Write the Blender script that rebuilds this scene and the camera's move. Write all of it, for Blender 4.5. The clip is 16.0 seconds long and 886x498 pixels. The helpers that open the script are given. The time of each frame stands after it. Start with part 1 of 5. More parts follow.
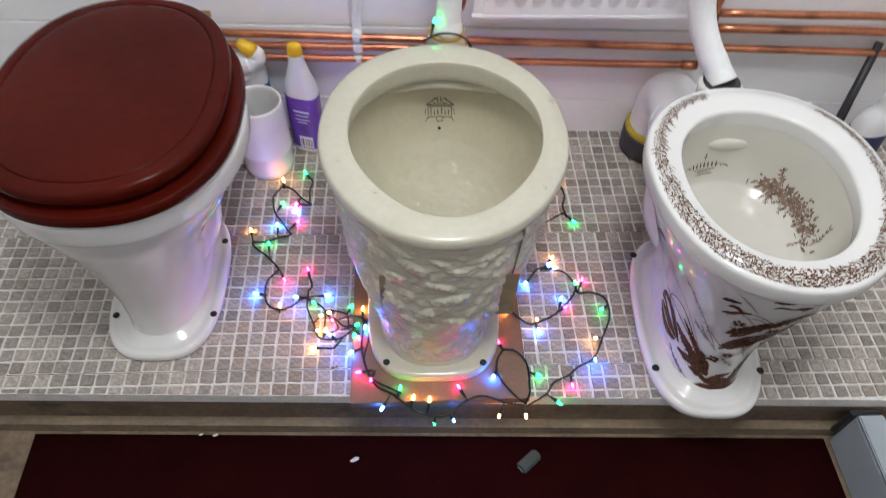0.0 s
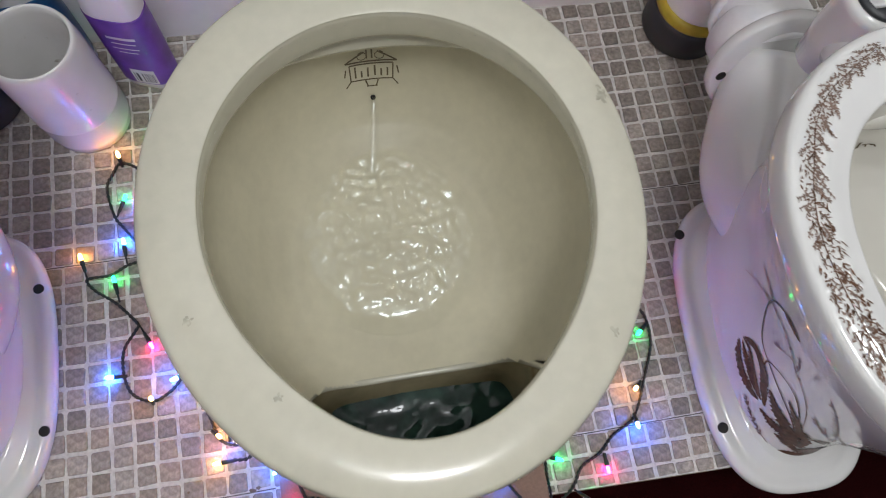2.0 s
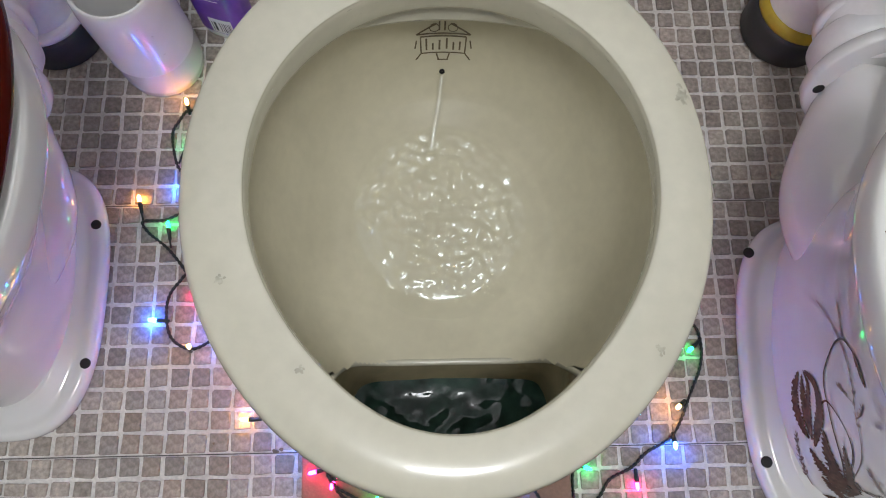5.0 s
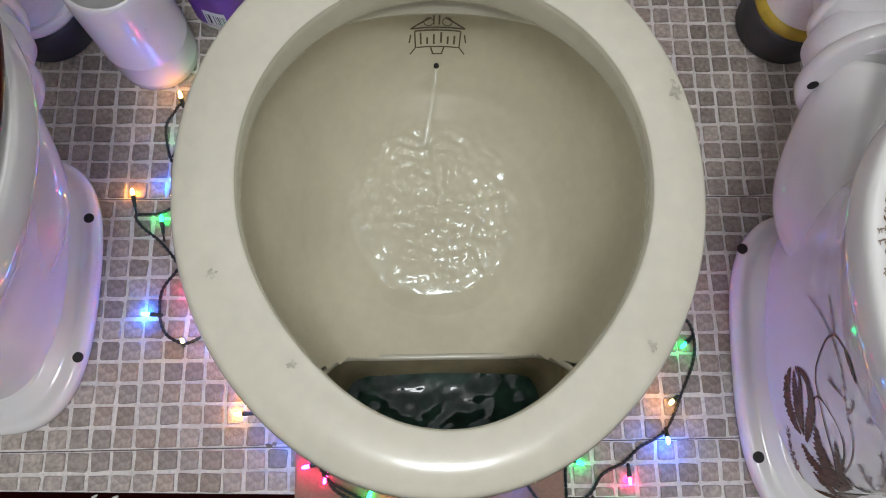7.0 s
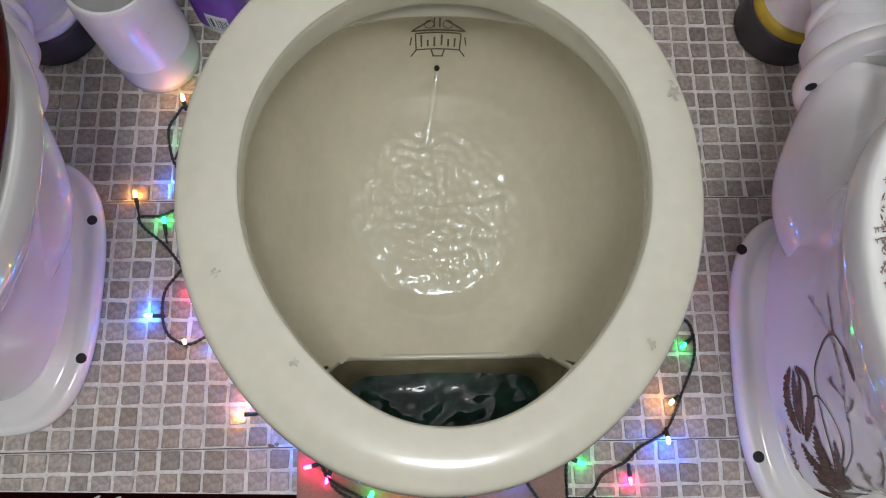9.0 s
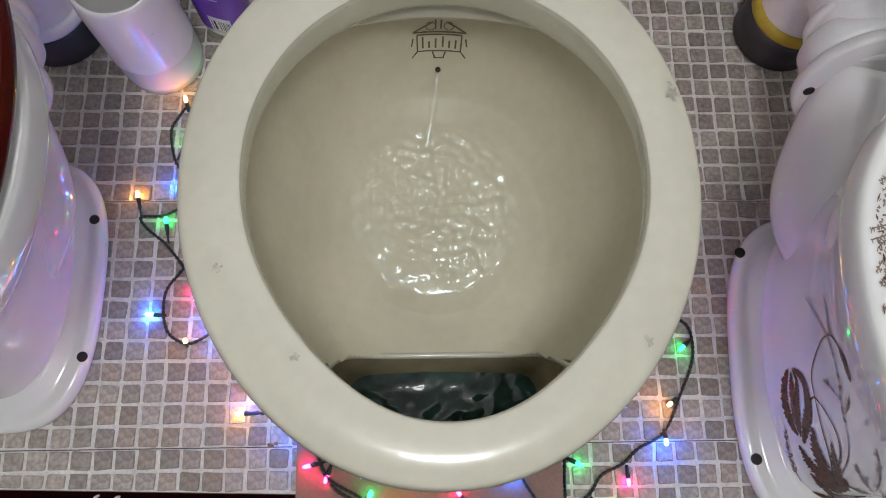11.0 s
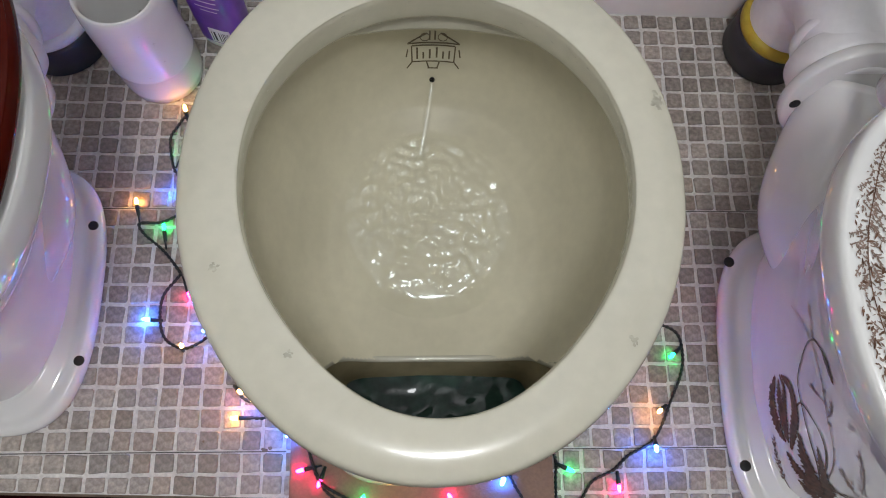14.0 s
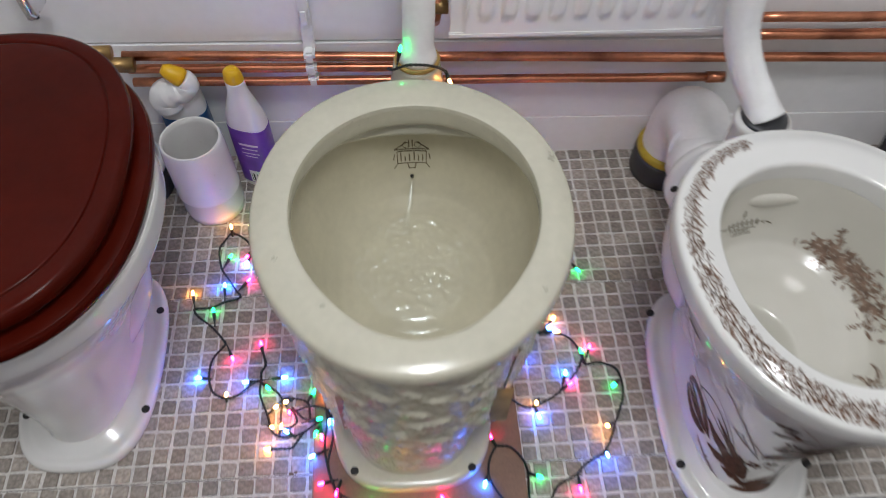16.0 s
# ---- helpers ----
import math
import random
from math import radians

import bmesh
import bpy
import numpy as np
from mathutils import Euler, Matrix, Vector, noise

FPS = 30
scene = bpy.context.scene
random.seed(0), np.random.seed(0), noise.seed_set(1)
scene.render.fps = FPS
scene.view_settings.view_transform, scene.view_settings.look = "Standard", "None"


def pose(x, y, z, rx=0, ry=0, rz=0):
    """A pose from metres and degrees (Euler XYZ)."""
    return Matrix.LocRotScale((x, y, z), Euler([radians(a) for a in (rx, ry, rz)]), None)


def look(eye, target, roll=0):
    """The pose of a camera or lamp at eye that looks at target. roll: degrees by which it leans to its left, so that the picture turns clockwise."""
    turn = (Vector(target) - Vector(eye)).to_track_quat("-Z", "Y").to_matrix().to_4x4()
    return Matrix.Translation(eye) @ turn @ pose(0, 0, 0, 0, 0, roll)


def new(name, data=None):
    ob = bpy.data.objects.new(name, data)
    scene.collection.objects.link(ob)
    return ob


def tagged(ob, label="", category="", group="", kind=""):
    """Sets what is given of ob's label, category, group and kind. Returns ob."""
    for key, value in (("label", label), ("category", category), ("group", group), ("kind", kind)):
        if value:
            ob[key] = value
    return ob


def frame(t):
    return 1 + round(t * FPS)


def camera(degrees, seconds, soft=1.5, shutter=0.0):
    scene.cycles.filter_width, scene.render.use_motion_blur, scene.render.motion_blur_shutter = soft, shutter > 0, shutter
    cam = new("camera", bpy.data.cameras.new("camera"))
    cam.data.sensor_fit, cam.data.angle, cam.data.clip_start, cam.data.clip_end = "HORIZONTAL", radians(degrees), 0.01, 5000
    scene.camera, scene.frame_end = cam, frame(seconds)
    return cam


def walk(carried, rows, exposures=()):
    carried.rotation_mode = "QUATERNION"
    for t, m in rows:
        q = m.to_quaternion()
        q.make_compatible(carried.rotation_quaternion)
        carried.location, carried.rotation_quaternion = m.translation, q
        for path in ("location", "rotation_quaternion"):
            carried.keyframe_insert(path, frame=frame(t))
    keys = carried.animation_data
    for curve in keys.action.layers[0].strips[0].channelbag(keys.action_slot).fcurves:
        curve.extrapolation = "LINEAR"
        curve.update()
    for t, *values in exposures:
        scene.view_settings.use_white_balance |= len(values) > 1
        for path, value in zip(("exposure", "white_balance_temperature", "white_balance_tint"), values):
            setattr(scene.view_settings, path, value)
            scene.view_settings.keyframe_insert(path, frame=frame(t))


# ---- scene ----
cam = camera(65.1, 16.0, soft=1.0, shutter=0.5)
PATH = [
    (0, (-0.029, -0.577, 1.089), (0.066, 0.64, -0.495), 2.9),
    (0.5, (-0.015, -0.458, 1.029), (0.114, 0.592, -0.669), 3.1),
    (1, (-0.046, -0.216, 0.925), (0.128, 0.644, -0.873), 4.1),
    (1.5, (-0.033, -0.064, 0.892), (0.157, 0.599, -0.985), 6.8),
    (2, (-0.012, 0.011, 0.855), (0.236, 0.557, -1.053), 15.5),
    (2.5, (-0.016, 0.038, 0.836), (0.215, 0.549, -1.084), 11.8),
    (3, (0.001, 0.002, 0.862), (0.108, 0.6, -1.044), 5.2),
    (3.5, (0.016, -0.004, 0.841), (0.052, 0.545, -1.081), 2.7),
    (4, (0.001, 0.013, 0.837), (0.077, 0.541, -1.091), 6.2),
    (4.2, (0.001, 0.018, 0.836), (0.07, 0.542, -1.093), 6.5),
    (6.5, (0.004, 0.023, 0.834), (0.081, 0.51, -1.105), 8.1),
    (7, (0.004, 0.022, 0.834), (0.085, 0.512, -1.104), 8.6),
    (7.5, (0.004, 0.023, 0.834), (0.087, 0.509, -1.104), 8.8),
    (8, (0.005, 0.021, 0.836), (0.087, 0.513, -1.101), 8.6),
    (8.5, (0.005, 0.019, 0.837), (0.084, 0.516, -1.099), 8.2),
    (9, (0.004, 0.018, 0.838), (0.082, 0.518, -1.097), 8.0),
    (11.5, (0.004, 0.007, 0.842), (0.082, 0.531, -1.086), 8.1),
    (12, (0.004, 0.004, 0.843), (0.086, 0.533, -1.084), 8.6),
    (12.5, (0.005, 0.002, 0.844), (0.089, 0.54, -1.081), 8.8),
    (13, (0.004, -0.002, 0.85), (0.091, 0.548, -1.071), 9.0),
    (13.5, (0.007, -0.004, 0.851), (0.096, 0.557, -1.066), 9.0),
    (14, (0.008, -0.003, 0.851), (0.093, 0.56, -1.066), 8.4),
    (14.5, (0.01, -0.004, 0.853), (0.096, 0.569, -1.061), 8.0),
    (15, (0.024, -0.031, 0.876), (0.082, 0.666, -0.998), 4.6),
    (15.5, (0.032, -0.119, 0.947), (0.081, 0.762, -0.847), 4.0),
    (15.8, (0.033, -0.206, 0.995), (0.078, 0.828, -0.716), 0.9),
    (16, (0.015, -0.292, 1.017), (0.117, 0.808, -0.649), 2.1),
]
walk(cam, [(t, look(eye, target, roll)) for t, eye, target, roll in PATH],
     exposures=((0.0, 0.30), (1.0, 0.18), (1.8, 0.02), (2.5, -0.08), (3.5, 0.0), (7.0, 0.0), (9.0, -0.04), (12.0, -0.08), (15.0, -0.10), (16.0, -0.06)))


# ---------------------------------------------------------------- light
world = bpy.data.worlds.new("room_air")
scene.world = world
world.use_nodes = True
world.node_tree.nodes["Background"].inputs[0].default_value = (0.75, 0.82, 1.0, 1)
world.node_tree.nodes["Background"].inputs[1].default_value = 0.05


CEIL = 2.35
# round point light used in place of a ceiling tube light out of view
LAMP = (0.10, -0.30, CEIL - 0.24)
lamp_data = bpy.data.lights.new("ceiling_lamp_light", "POINT")
lamp_data.energy, lamp_data.color, lamp_data.shadow_soft_size = 44, (0.895, 0.922, 0.945), 0.17
new("ceiling_lamp_light", lamp_data).location = LAMP


# ---------------------------------------------------------------- materials
def mat(name, base, rough=0.5, metal=0.0, var=0.0, scale=20.0, fine=0.0, fine_scale=300.0, bump=0.0, bump_scale=400.0, coat=0.0,
        dark=None, dark_amount=0.0, dark_scale=6.0, spec=0.5, rnd=0.0, emit=None, strength=0.0, island=False):
    m = bpy.data.materials.new(name)
    m.use_nodes = True
    nt = m.node_tree
    N, L = nt.nodes, nt.links
    b = N["Principled BSDF"]
    b.inputs["Base Color"].default_value = (*base, 1)
    b.inputs["Roughness"].default_value = rough
    b.inputs["Metallic"].default_value = metal
    b.inputs["Coat Weight"].default_value = coat
    b.inputs["Coat Roughness"].default_value = 0.04
    b.inputs["Specular IOR Level"].default_value = spec
    if emit:
        b.inputs["Emission Color"].default_value = (*emit, 1)
        b.inputs["Emission Strength"].default_value = strength
    co = N.new("ShaderNodeTexCoord")

    def noise_node(sc, detail=4.0):
        n = N.new("ShaderNodeTexNoise")
        n.inputs["Scale"].default_value, n.inputs["Detail"].default_value = sc, detail
        L.new(co.outputs["Object"], n.inputs["Vector"])
        return n.outputs["Fac"]

    col = None

    def scaled(source, amount, prev):
        mr = N.new("ShaderNodeMapRange")
        mr.inputs["From Min"].default_value, mr.inputs["From Max"].default_value = 0.25, 0.75
        mr.inputs["To Min"].default_value, mr.inputs["To Max"].default_value = 1 - amount, 1 + amount
        L.new(source, mr.inputs["Value"])
        mx = N.new("ShaderNodeVectorMath")
        mx.operation = "SCALE"
        if prev is None:
            mx.inputs[0].default_value = base
        else:
            L.new(prev, mx.inputs[0])
        L.new(mr.outputs[0], mx.inputs["Scale"])
        return mx.outputs[0]

    if var:
        col = scaled(noise_node(scale), var, col)
    if fine:
        col = scaled(noise_node(fine_scale, 6), fine, col)
    if rnd:
        if island:
            src = N.new("ShaderNodeNewGeometry").outputs["Random Per Island"]
        else:
            src = N.new("ShaderNodeObjectInfo").outputs["Random"]
        mr = N.new("ShaderNodeMapRange")
        mr.inputs["To Min"].default_value, mr.inputs["To Max"].default_value = 0.25, 0.75
        L.new(src, mr.inputs["Value"])
        col = scaled(mr.outputs[0], rnd, col)
    if dark:
        ramp = N.new("ShaderNodeValToRGB")
        ramp.color_ramp.elements[0].position, ramp.color_ramp.elements[1].position = 0.62 - dark_amount, 0.78 - dark_amount
        L.new(noise_node(dark_scale, 8), ramp.inputs[0])
        mx = N.new("ShaderNodeMix")
        mx.data_type = "RGBA"
        L.new(ramp.outputs[0], mx.inputs["Factor"])
        if col is None:
            mx.inputs["A"].default_value = (*base, 1)
        else:
            L.new(col, mx.inputs["A"])
        mx.inputs["B"].default_value = (*dark, 1)
        col = mx.outputs["Result"]
    if col is not None:
        L.new(col, b.inputs["Base Color"])
    if bump:
        bp = N.new("ShaderNodeBump")
        bp.inputs["Strength"].default_value, bp.inputs["Distance"].default_value = bump, 0.002
        L.new(noise_node(bump_scale, 5), bp.inputs["Height"])
        L.new(bp.outputs[0], b.inputs["Normal"])
        L.new(bp.outputs[0], b.inputs["Coat Normal"])
    return m


CREAM = mat("cream_glaze", (0.520, 0.498, 0.398), 0.22, var=0.06, scale=9, fine=0.04, fine_scale=90, bump=0.10, bump_scale=60, coat=0.42)
BOWL_GLAZE = mat("yellowed_bowl_glaze", (0.56, 0.522, 0.388), 0.28, var=0.09, scale=9, fine=0.04, fine_scale=90, bump=0.03, bump_scale=30, spec=0.08)
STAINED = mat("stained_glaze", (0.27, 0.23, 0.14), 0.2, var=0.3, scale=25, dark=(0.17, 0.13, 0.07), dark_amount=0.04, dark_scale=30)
CREAM_DIRT = mat("worn_glaze_spot", (0.37, 0.35, 0.275), 0.3, var=0.3, scale=200)
WHITE = mat("white_glaze", (0.71, 0.705, 0.685), 0.09, var=0.03, scale=8, bump=0.03, bump_scale=25, coat=0.5)
WHITE_AGED = mat("aged_white_glaze", (0.62, 0.60, 0.535), 0.12, var=0.06, scale=8, bump=0.03, bump_scale=25, coat=0.4)
BROWN_PRINT = mat("brown_transfer_print", (0.098, 0.044, 0.028), 0.2, var=0.5, scale=160, spec=0.06)
BROWN_GARLAND = mat("mid_brown_transfer_print", (0.135, 0.074, 0.048), 0.25, var=0.6, scale=120, spec=0.1)
BROWN_FINE = mat("pale_brown_transfer_print", (0.23, 0.165, 0.135), 0.3, var=0.35, scale=160, spec=0.06)
BROWN_BOWL = mat("faded_brown_transfer_print", (0.24, 0.165, 0.125), 0.2, var=0.6, scale=130, spec=0.3)
MARK = mat("olive_transfer_print", (0.12, 0.092, 0.055), 0.25, var=0.3, scale=200, coat=0.4)
# near-black colour standing for the shade inside holes
HOLE_SHADE = mat("hole_shade", (0.012, 0.011, 0.010), 0.7)
MAHOGANY = mat("mahogany", (0.056, 0.0048, 0.0022), 0.18, var=0.35, scale=4, fine=0.1, fine_scale=60, spec=0.09, bump=0.02, bump_scale=60)
GROUT = mat("grout", (0.70, 0.68, 0.65), 0.85, var=0.12, scale=30, fine=0.16, fine_scale=240, bump=0.5, bump_scale=500,
            dark=(0.33, 0.29, 0.25), dark_amount=-0.06, dark_scale=11)
TILE = mat("stone_mosaic", (0.335, 0.295, 0.260), 0.42, var=0.22, scale=90, fine=0.38, fine_scale=190, bump=0.5, bump_scale=350, rnd=0.28)
TILE_B = mat("brown_stone_mosaic", (0.32, 0.262, 0.215), 0.42, var=0.24, scale=90, fine=0.38, fine_scale=190, bump=0.5, bump_scale=350, rnd=0.26)
TILE_J = mat("joined_stone_mosaic", (0.33, 0.288, 0.250), 0.42, var=0.22, scale=90, fine=0.38, fine_scale=190, bump=0.5, bump_scale=350, rnd=0.30, island=True)
SEAM = mat("sheet_seam", (0.10, 0.09, 0.08), 0.9)
WALL = mat("white_wall_panel", (0.87, 0.87, 0.875), 0.33, var=0.04, scale=4, fine=0.02, fine_scale=60, bump=0.05, bump_scale=120)
# paleness tuned for the bounce off the unseen walls and ceiling
PLASTER = mat("white_plaster", (0.66, 0.65, 0.645), 0.85, var=0.05, scale=3, bump=0.2, bump_scale=200)
PVC = mat("white_pvc", (0.82, 0.82, 0.82), 0.28, var=0.05, scale=14, fine=0.03, fine_scale=120)
CUPMAT = mat("white_stoneware", (0.74, 0.73, 0.72), 0.2, var=0.05, scale=20, coat=0.3, dark=(0.30, 0.26, 0.20), dark_amount=-0.07, dark_scale=90)
SLUDGE = mat("dried_brown_dregs", (0.16, 0.11, 0.065), 0.6, var=0.5, scale=60, bump=0.5, bump_scale=200)
RUBBER = mat("black_rubber", (0.030, 0.031, 0.035), 0.45, var=0.2, scale=30)
YELLOW_RUBBER = mat("yellow_rubber", (0.46, 0.34, 0.03), 0.45, var=0.2, scale=60)
AMBER = mat("aged_amber_putty", (0.42, 0.26, 0.07), 0.5, var=0.3, scale=60)
COPPER = mat("copper", (0.62, 0.25, 0.14), 0.3, 1.0, var=0.25, scale=14, fine=0.15, fine_scale=150, dark=(0.17, 0.06, 0.04), dark_amount=0.06, dark_scale=9)
BRASS = mat("tarnished_brass", (0.30, 0.19, 0.08), 0.42, 1.0, var=0.3, scale=60)
CHROME = mat("chrome", (0.75, 0.76, 0.78), 0.12, 1.0)
RADIATOR = mat("white_enamel", (0.86, 0.86, 0.85), 0.3, var=0.02, scale=5)
BOARD = mat("brown_hardboard", (0.215, 0.125, 0.085), 0.6, var=0.18, scale=16, fine=0.12, fine_scale=300, bump=0.2)
TIMBER = mat("rough_timber", (0.175, 0.128, 0.085), 0.75, var=0.3, scale=12, fine=0.25, fine_scale=90, bump=0.4, bump_scale=150,
             dark=(0.05, 0.04, 0.03), dark_amount=0.05, dark_scale=14)
TIMBER_PALE = mat("pale_timber_strip", (0.22, 0.165, 0.11), 0.75, var=0.25, scale=14, fine=0.2, fine_scale=110, bump=0.4)
CARPET = mat("dark_red_carpet", (0.017, 0.0020, 0.0024), 0.95, var=0.25, scale=10, fine=0.4, fine_scale=500, bump=0.8, bump_scale=700, spec=0.03)
GREY = mat("grey_blue_paint", (0.36, 0.40, 0.44), 0.5, var=0.1, scale=10, bump=0.1)
FLUFF = mat("white_lint", (0.75, 0.72, 0.70), 0.9)
TEAL = mat("dark_teal_plastic", (0.016, 0.032, 0.034), 0.5)
CABLE = mat("black_flex", (0.012, 0.014, 0.014), 0.45)
SOCKET = mat("dark_green_socket", (0.010, 0.020, 0.015), 0.4)
BLUE_LABEL = mat("blue_label", (0.012, 0.09, 0.25), 0.3, var=0.3, scale=40)
NAVY = mat("navy_label", (0.012, 0.02, 0.09), 0.3, var=0.2, scale=40)
PURPLE = mat("purple_label", (0.155, 0.055, 0.36), 0.3, var=0.3, scale=35)
YELLOW_CAP = mat("yellow_plastic", (0.75, 0.43, 0.01), 0.35)
BOTTLE = mat("white_bottle_plastic", (0.78, 0.78, 0.79), 0.3, var=0.03, scale=20)
PAPER = mat("white_label_paper", (0.75, 0.74, 0.76), 0.5)
INK = mat("black_ink", (0.02, 0.02, 0.03), 0.5)
GLOW = {}
for key, c, s in (("W", (1.0, 0.40, 0.075), 72), ("R", (1.0, 0.012, 0.17), 82), ("G", (0.004, 0.70, 0.12), 52), ("B", (0.018, 0.15, 1.0), 265)):
    GLOW[key] = mat("lit_bulb_" + key, c, 0.3, emit=c, strength=s)


def water_material(name, shine, rough):
    """A thin clear film: see-through, with a mirror-like skin."""
    m = bpy.data.materials.new(name)
    m.use_nodes = True
    N, L = m.node_tree.nodes, m.node_tree.links
    N.remove(N["Principled BSDF"])
    clear, gloss, both = N.new("ShaderNodeBsdfTransparent"), N.new("ShaderNodeBsdfGlossy"), N.new("ShaderNodeAddShader")
    clear.inputs[0].default_value = (0.96, 0.96, 0.96, 1)
    gloss.inputs["Color"].default_value = (shine * 0.9, shine, shine, 1)
    gloss.inputs["Roughness"].default_value = rough
    L.new(clear.outputs[0], both.inputs[0])
    L.new(gloss.outputs[0], both.inputs[1])
    L.new(both.outputs[0], N["Material Output"].inputs[0])
    return m


WATER = water_material("rippled_water", 0.066, 0.18)
TRICKLE = water_material("clear_trickle", 0.034, 0.2)
# opaque murky green, with the darkness of the deep trap in the base colour
DARK_WATER = mat("depth_shaded_trap_water", (0.020, 0.046, 0.035), 0.04, var=0.7, scale=45, spec=0.22)


# ---------------------------------------------------------------- building helpers
def mesh_of(name, verts, faces, material, smooth=True):
    me = bpy.data.meshes.new(name)
    me.from_pydata([tuple(v) for v in verts], [], faces)
    me.validate()
    if material:
        me.materials.append(material)
    if smooth:
        me.polygons.foreach_set("use_smooth", [True] * len(me.polygons))
    me.update()
    return me


def put(name, me, parent=None, label="", category="", group="", kind=""):
    ob = new(name, me)
    if parent is not None:
        ob.parent = parent
        ob.matrix_parent_inverse = parent.matrix_world.inverted()
    return tagged(ob, label, category, group, kind)


def thing(name, at, label, category, group="", kind=""):
    ob = new(name)
    ob.empty_display_size = 0.05
    ob.location = at
    ob.matrix_world = Matrix.Translation(at)
    return tagged(ob, label, category, group, kind)


def bm_mesh(name, bm, material, smooth=False):
    me = bpy.data.meshes.new(name)
    bmesh.ops.recalc_face_normals(bm, faces=bm.faces)
    bm.to_mesh(me)
    bm.free()
    me.materials.append(material)
    if smooth:
        me.polygons.foreach_set("use_smooth", [True] * len(me.polygons))
    return me


def part(name, bm, material, parent, label="", smooth=False):
    return put(name, bm_mesh(name, bm, material, smooth), parent, label)


def box(x0, x1, y0, y1, z0, z1, bevel=0.0, turn=0.0, segments=2):
    bm = bmesh.new()
    bmesh.ops.create_cube(bm, size=1, matrix=Matrix.Translation(((x0 + x1) / 2, (y0 + y1) / 2, (z0 + z1) / 2)) @ Matrix.Rotation(radians(turn), 4, "Z") @ Matrix.Diagonal((x1 - x0, y1 - y0, z1 - z0, 1)))
    if bevel:
        bmesh.ops.bevel(bm, geom=bm.edges[:], offset=bevel, segments=segments, affect="EDGES")
    return bm


def smooth_path(pts, n=8):
    """Catmull-Rom through 3D points."""
    p = [Vector(q) for q in pts]
    p = [p[0] * 2 - p[1]] + p + [p[-1] * 2 - p[-2]]
    out = []
    for i in range(1, len(p) - 2):
        for k in range(n):
            t = k / n
            a, b, c, d = p[i - 1], p[i], p[i + 1], p[i + 2]
            out.append(0.5 * ((2 * b) + (c - a) * t + (2 * a - 5 * b + 4 * c - d) * t * t + (3 * b - a - 3 * c + d) * t ** 3))
    out.append(p[-2].copy())
    return out


def tube(path, radii, sides=24, caps=True, verts=None, faces=None):
    """Rings along a path; radii is a number or one per point."""
    verts = [] if verts is None else verts
    faces = [] if faces is None else faces
    n = len(path)
    if not hasattr(radii, "__len__"):
        radii = [radii] * n
    base = len(verts)
    up = None
    for i in range(n):
        d = (path[min(i + 1, n - 1)] - path[max(i - 1, 0)])
        d = d.normalized() if d.length > 1e-9 else Vector((0, 0, 1))
        if up is None:
            up = Vector((0, 0, 1)) if abs(d.z) < 0.9 else Vector((1, 0, 0))
        side = d.cross(up).normalized()
        up = side.cross(d).normalized()
        for k in range(sides):
            a = 2 * math.pi * k / sides
            verts.append(path[i] + (side * math.cos(a) + up * math.sin(a)) * radii[i])
    for i in range(n - 1):
        for k in range(sides):
            a, b = base + i * sides + k, base + i * sides + (k + 1) % sides
            faces.append((a, b, b + sides, a + sides))
    if caps:
        faces.append(tuple(base + k for k in range(sides))[::-1])
        faces.append(tuple(base + (n - 1) * sides + k for k in range(sides)))
    return verts, faces


def lathe(profile, at, sides=40, tilt=None, caps=True):
    """A turned shape: profile of (radius, height)."""
    verts, faces = [], []
    for r, z in profile:
        for k in range(sides):
            a = 2 * math.pi * k / sides
            verts.append(Vector((r * math.cos(a), r * math.sin(a), z)))
    for i in range(len(profile) - 1):
        for k in range(sides):
            a, b = i * sides + k, i * sides + (k + 1) % sides
            faces.append((a, b, b + sides, a + sides))
    if caps:
        faces.append(tuple(range(sides))[::-1])
        faces.append(tuple((len(profile) - 1) * sides + k for k in range(sides)))
    m = Matrix.Translation(at) @ (tilt or Matrix())
    return [m @ v for v in verts], faces


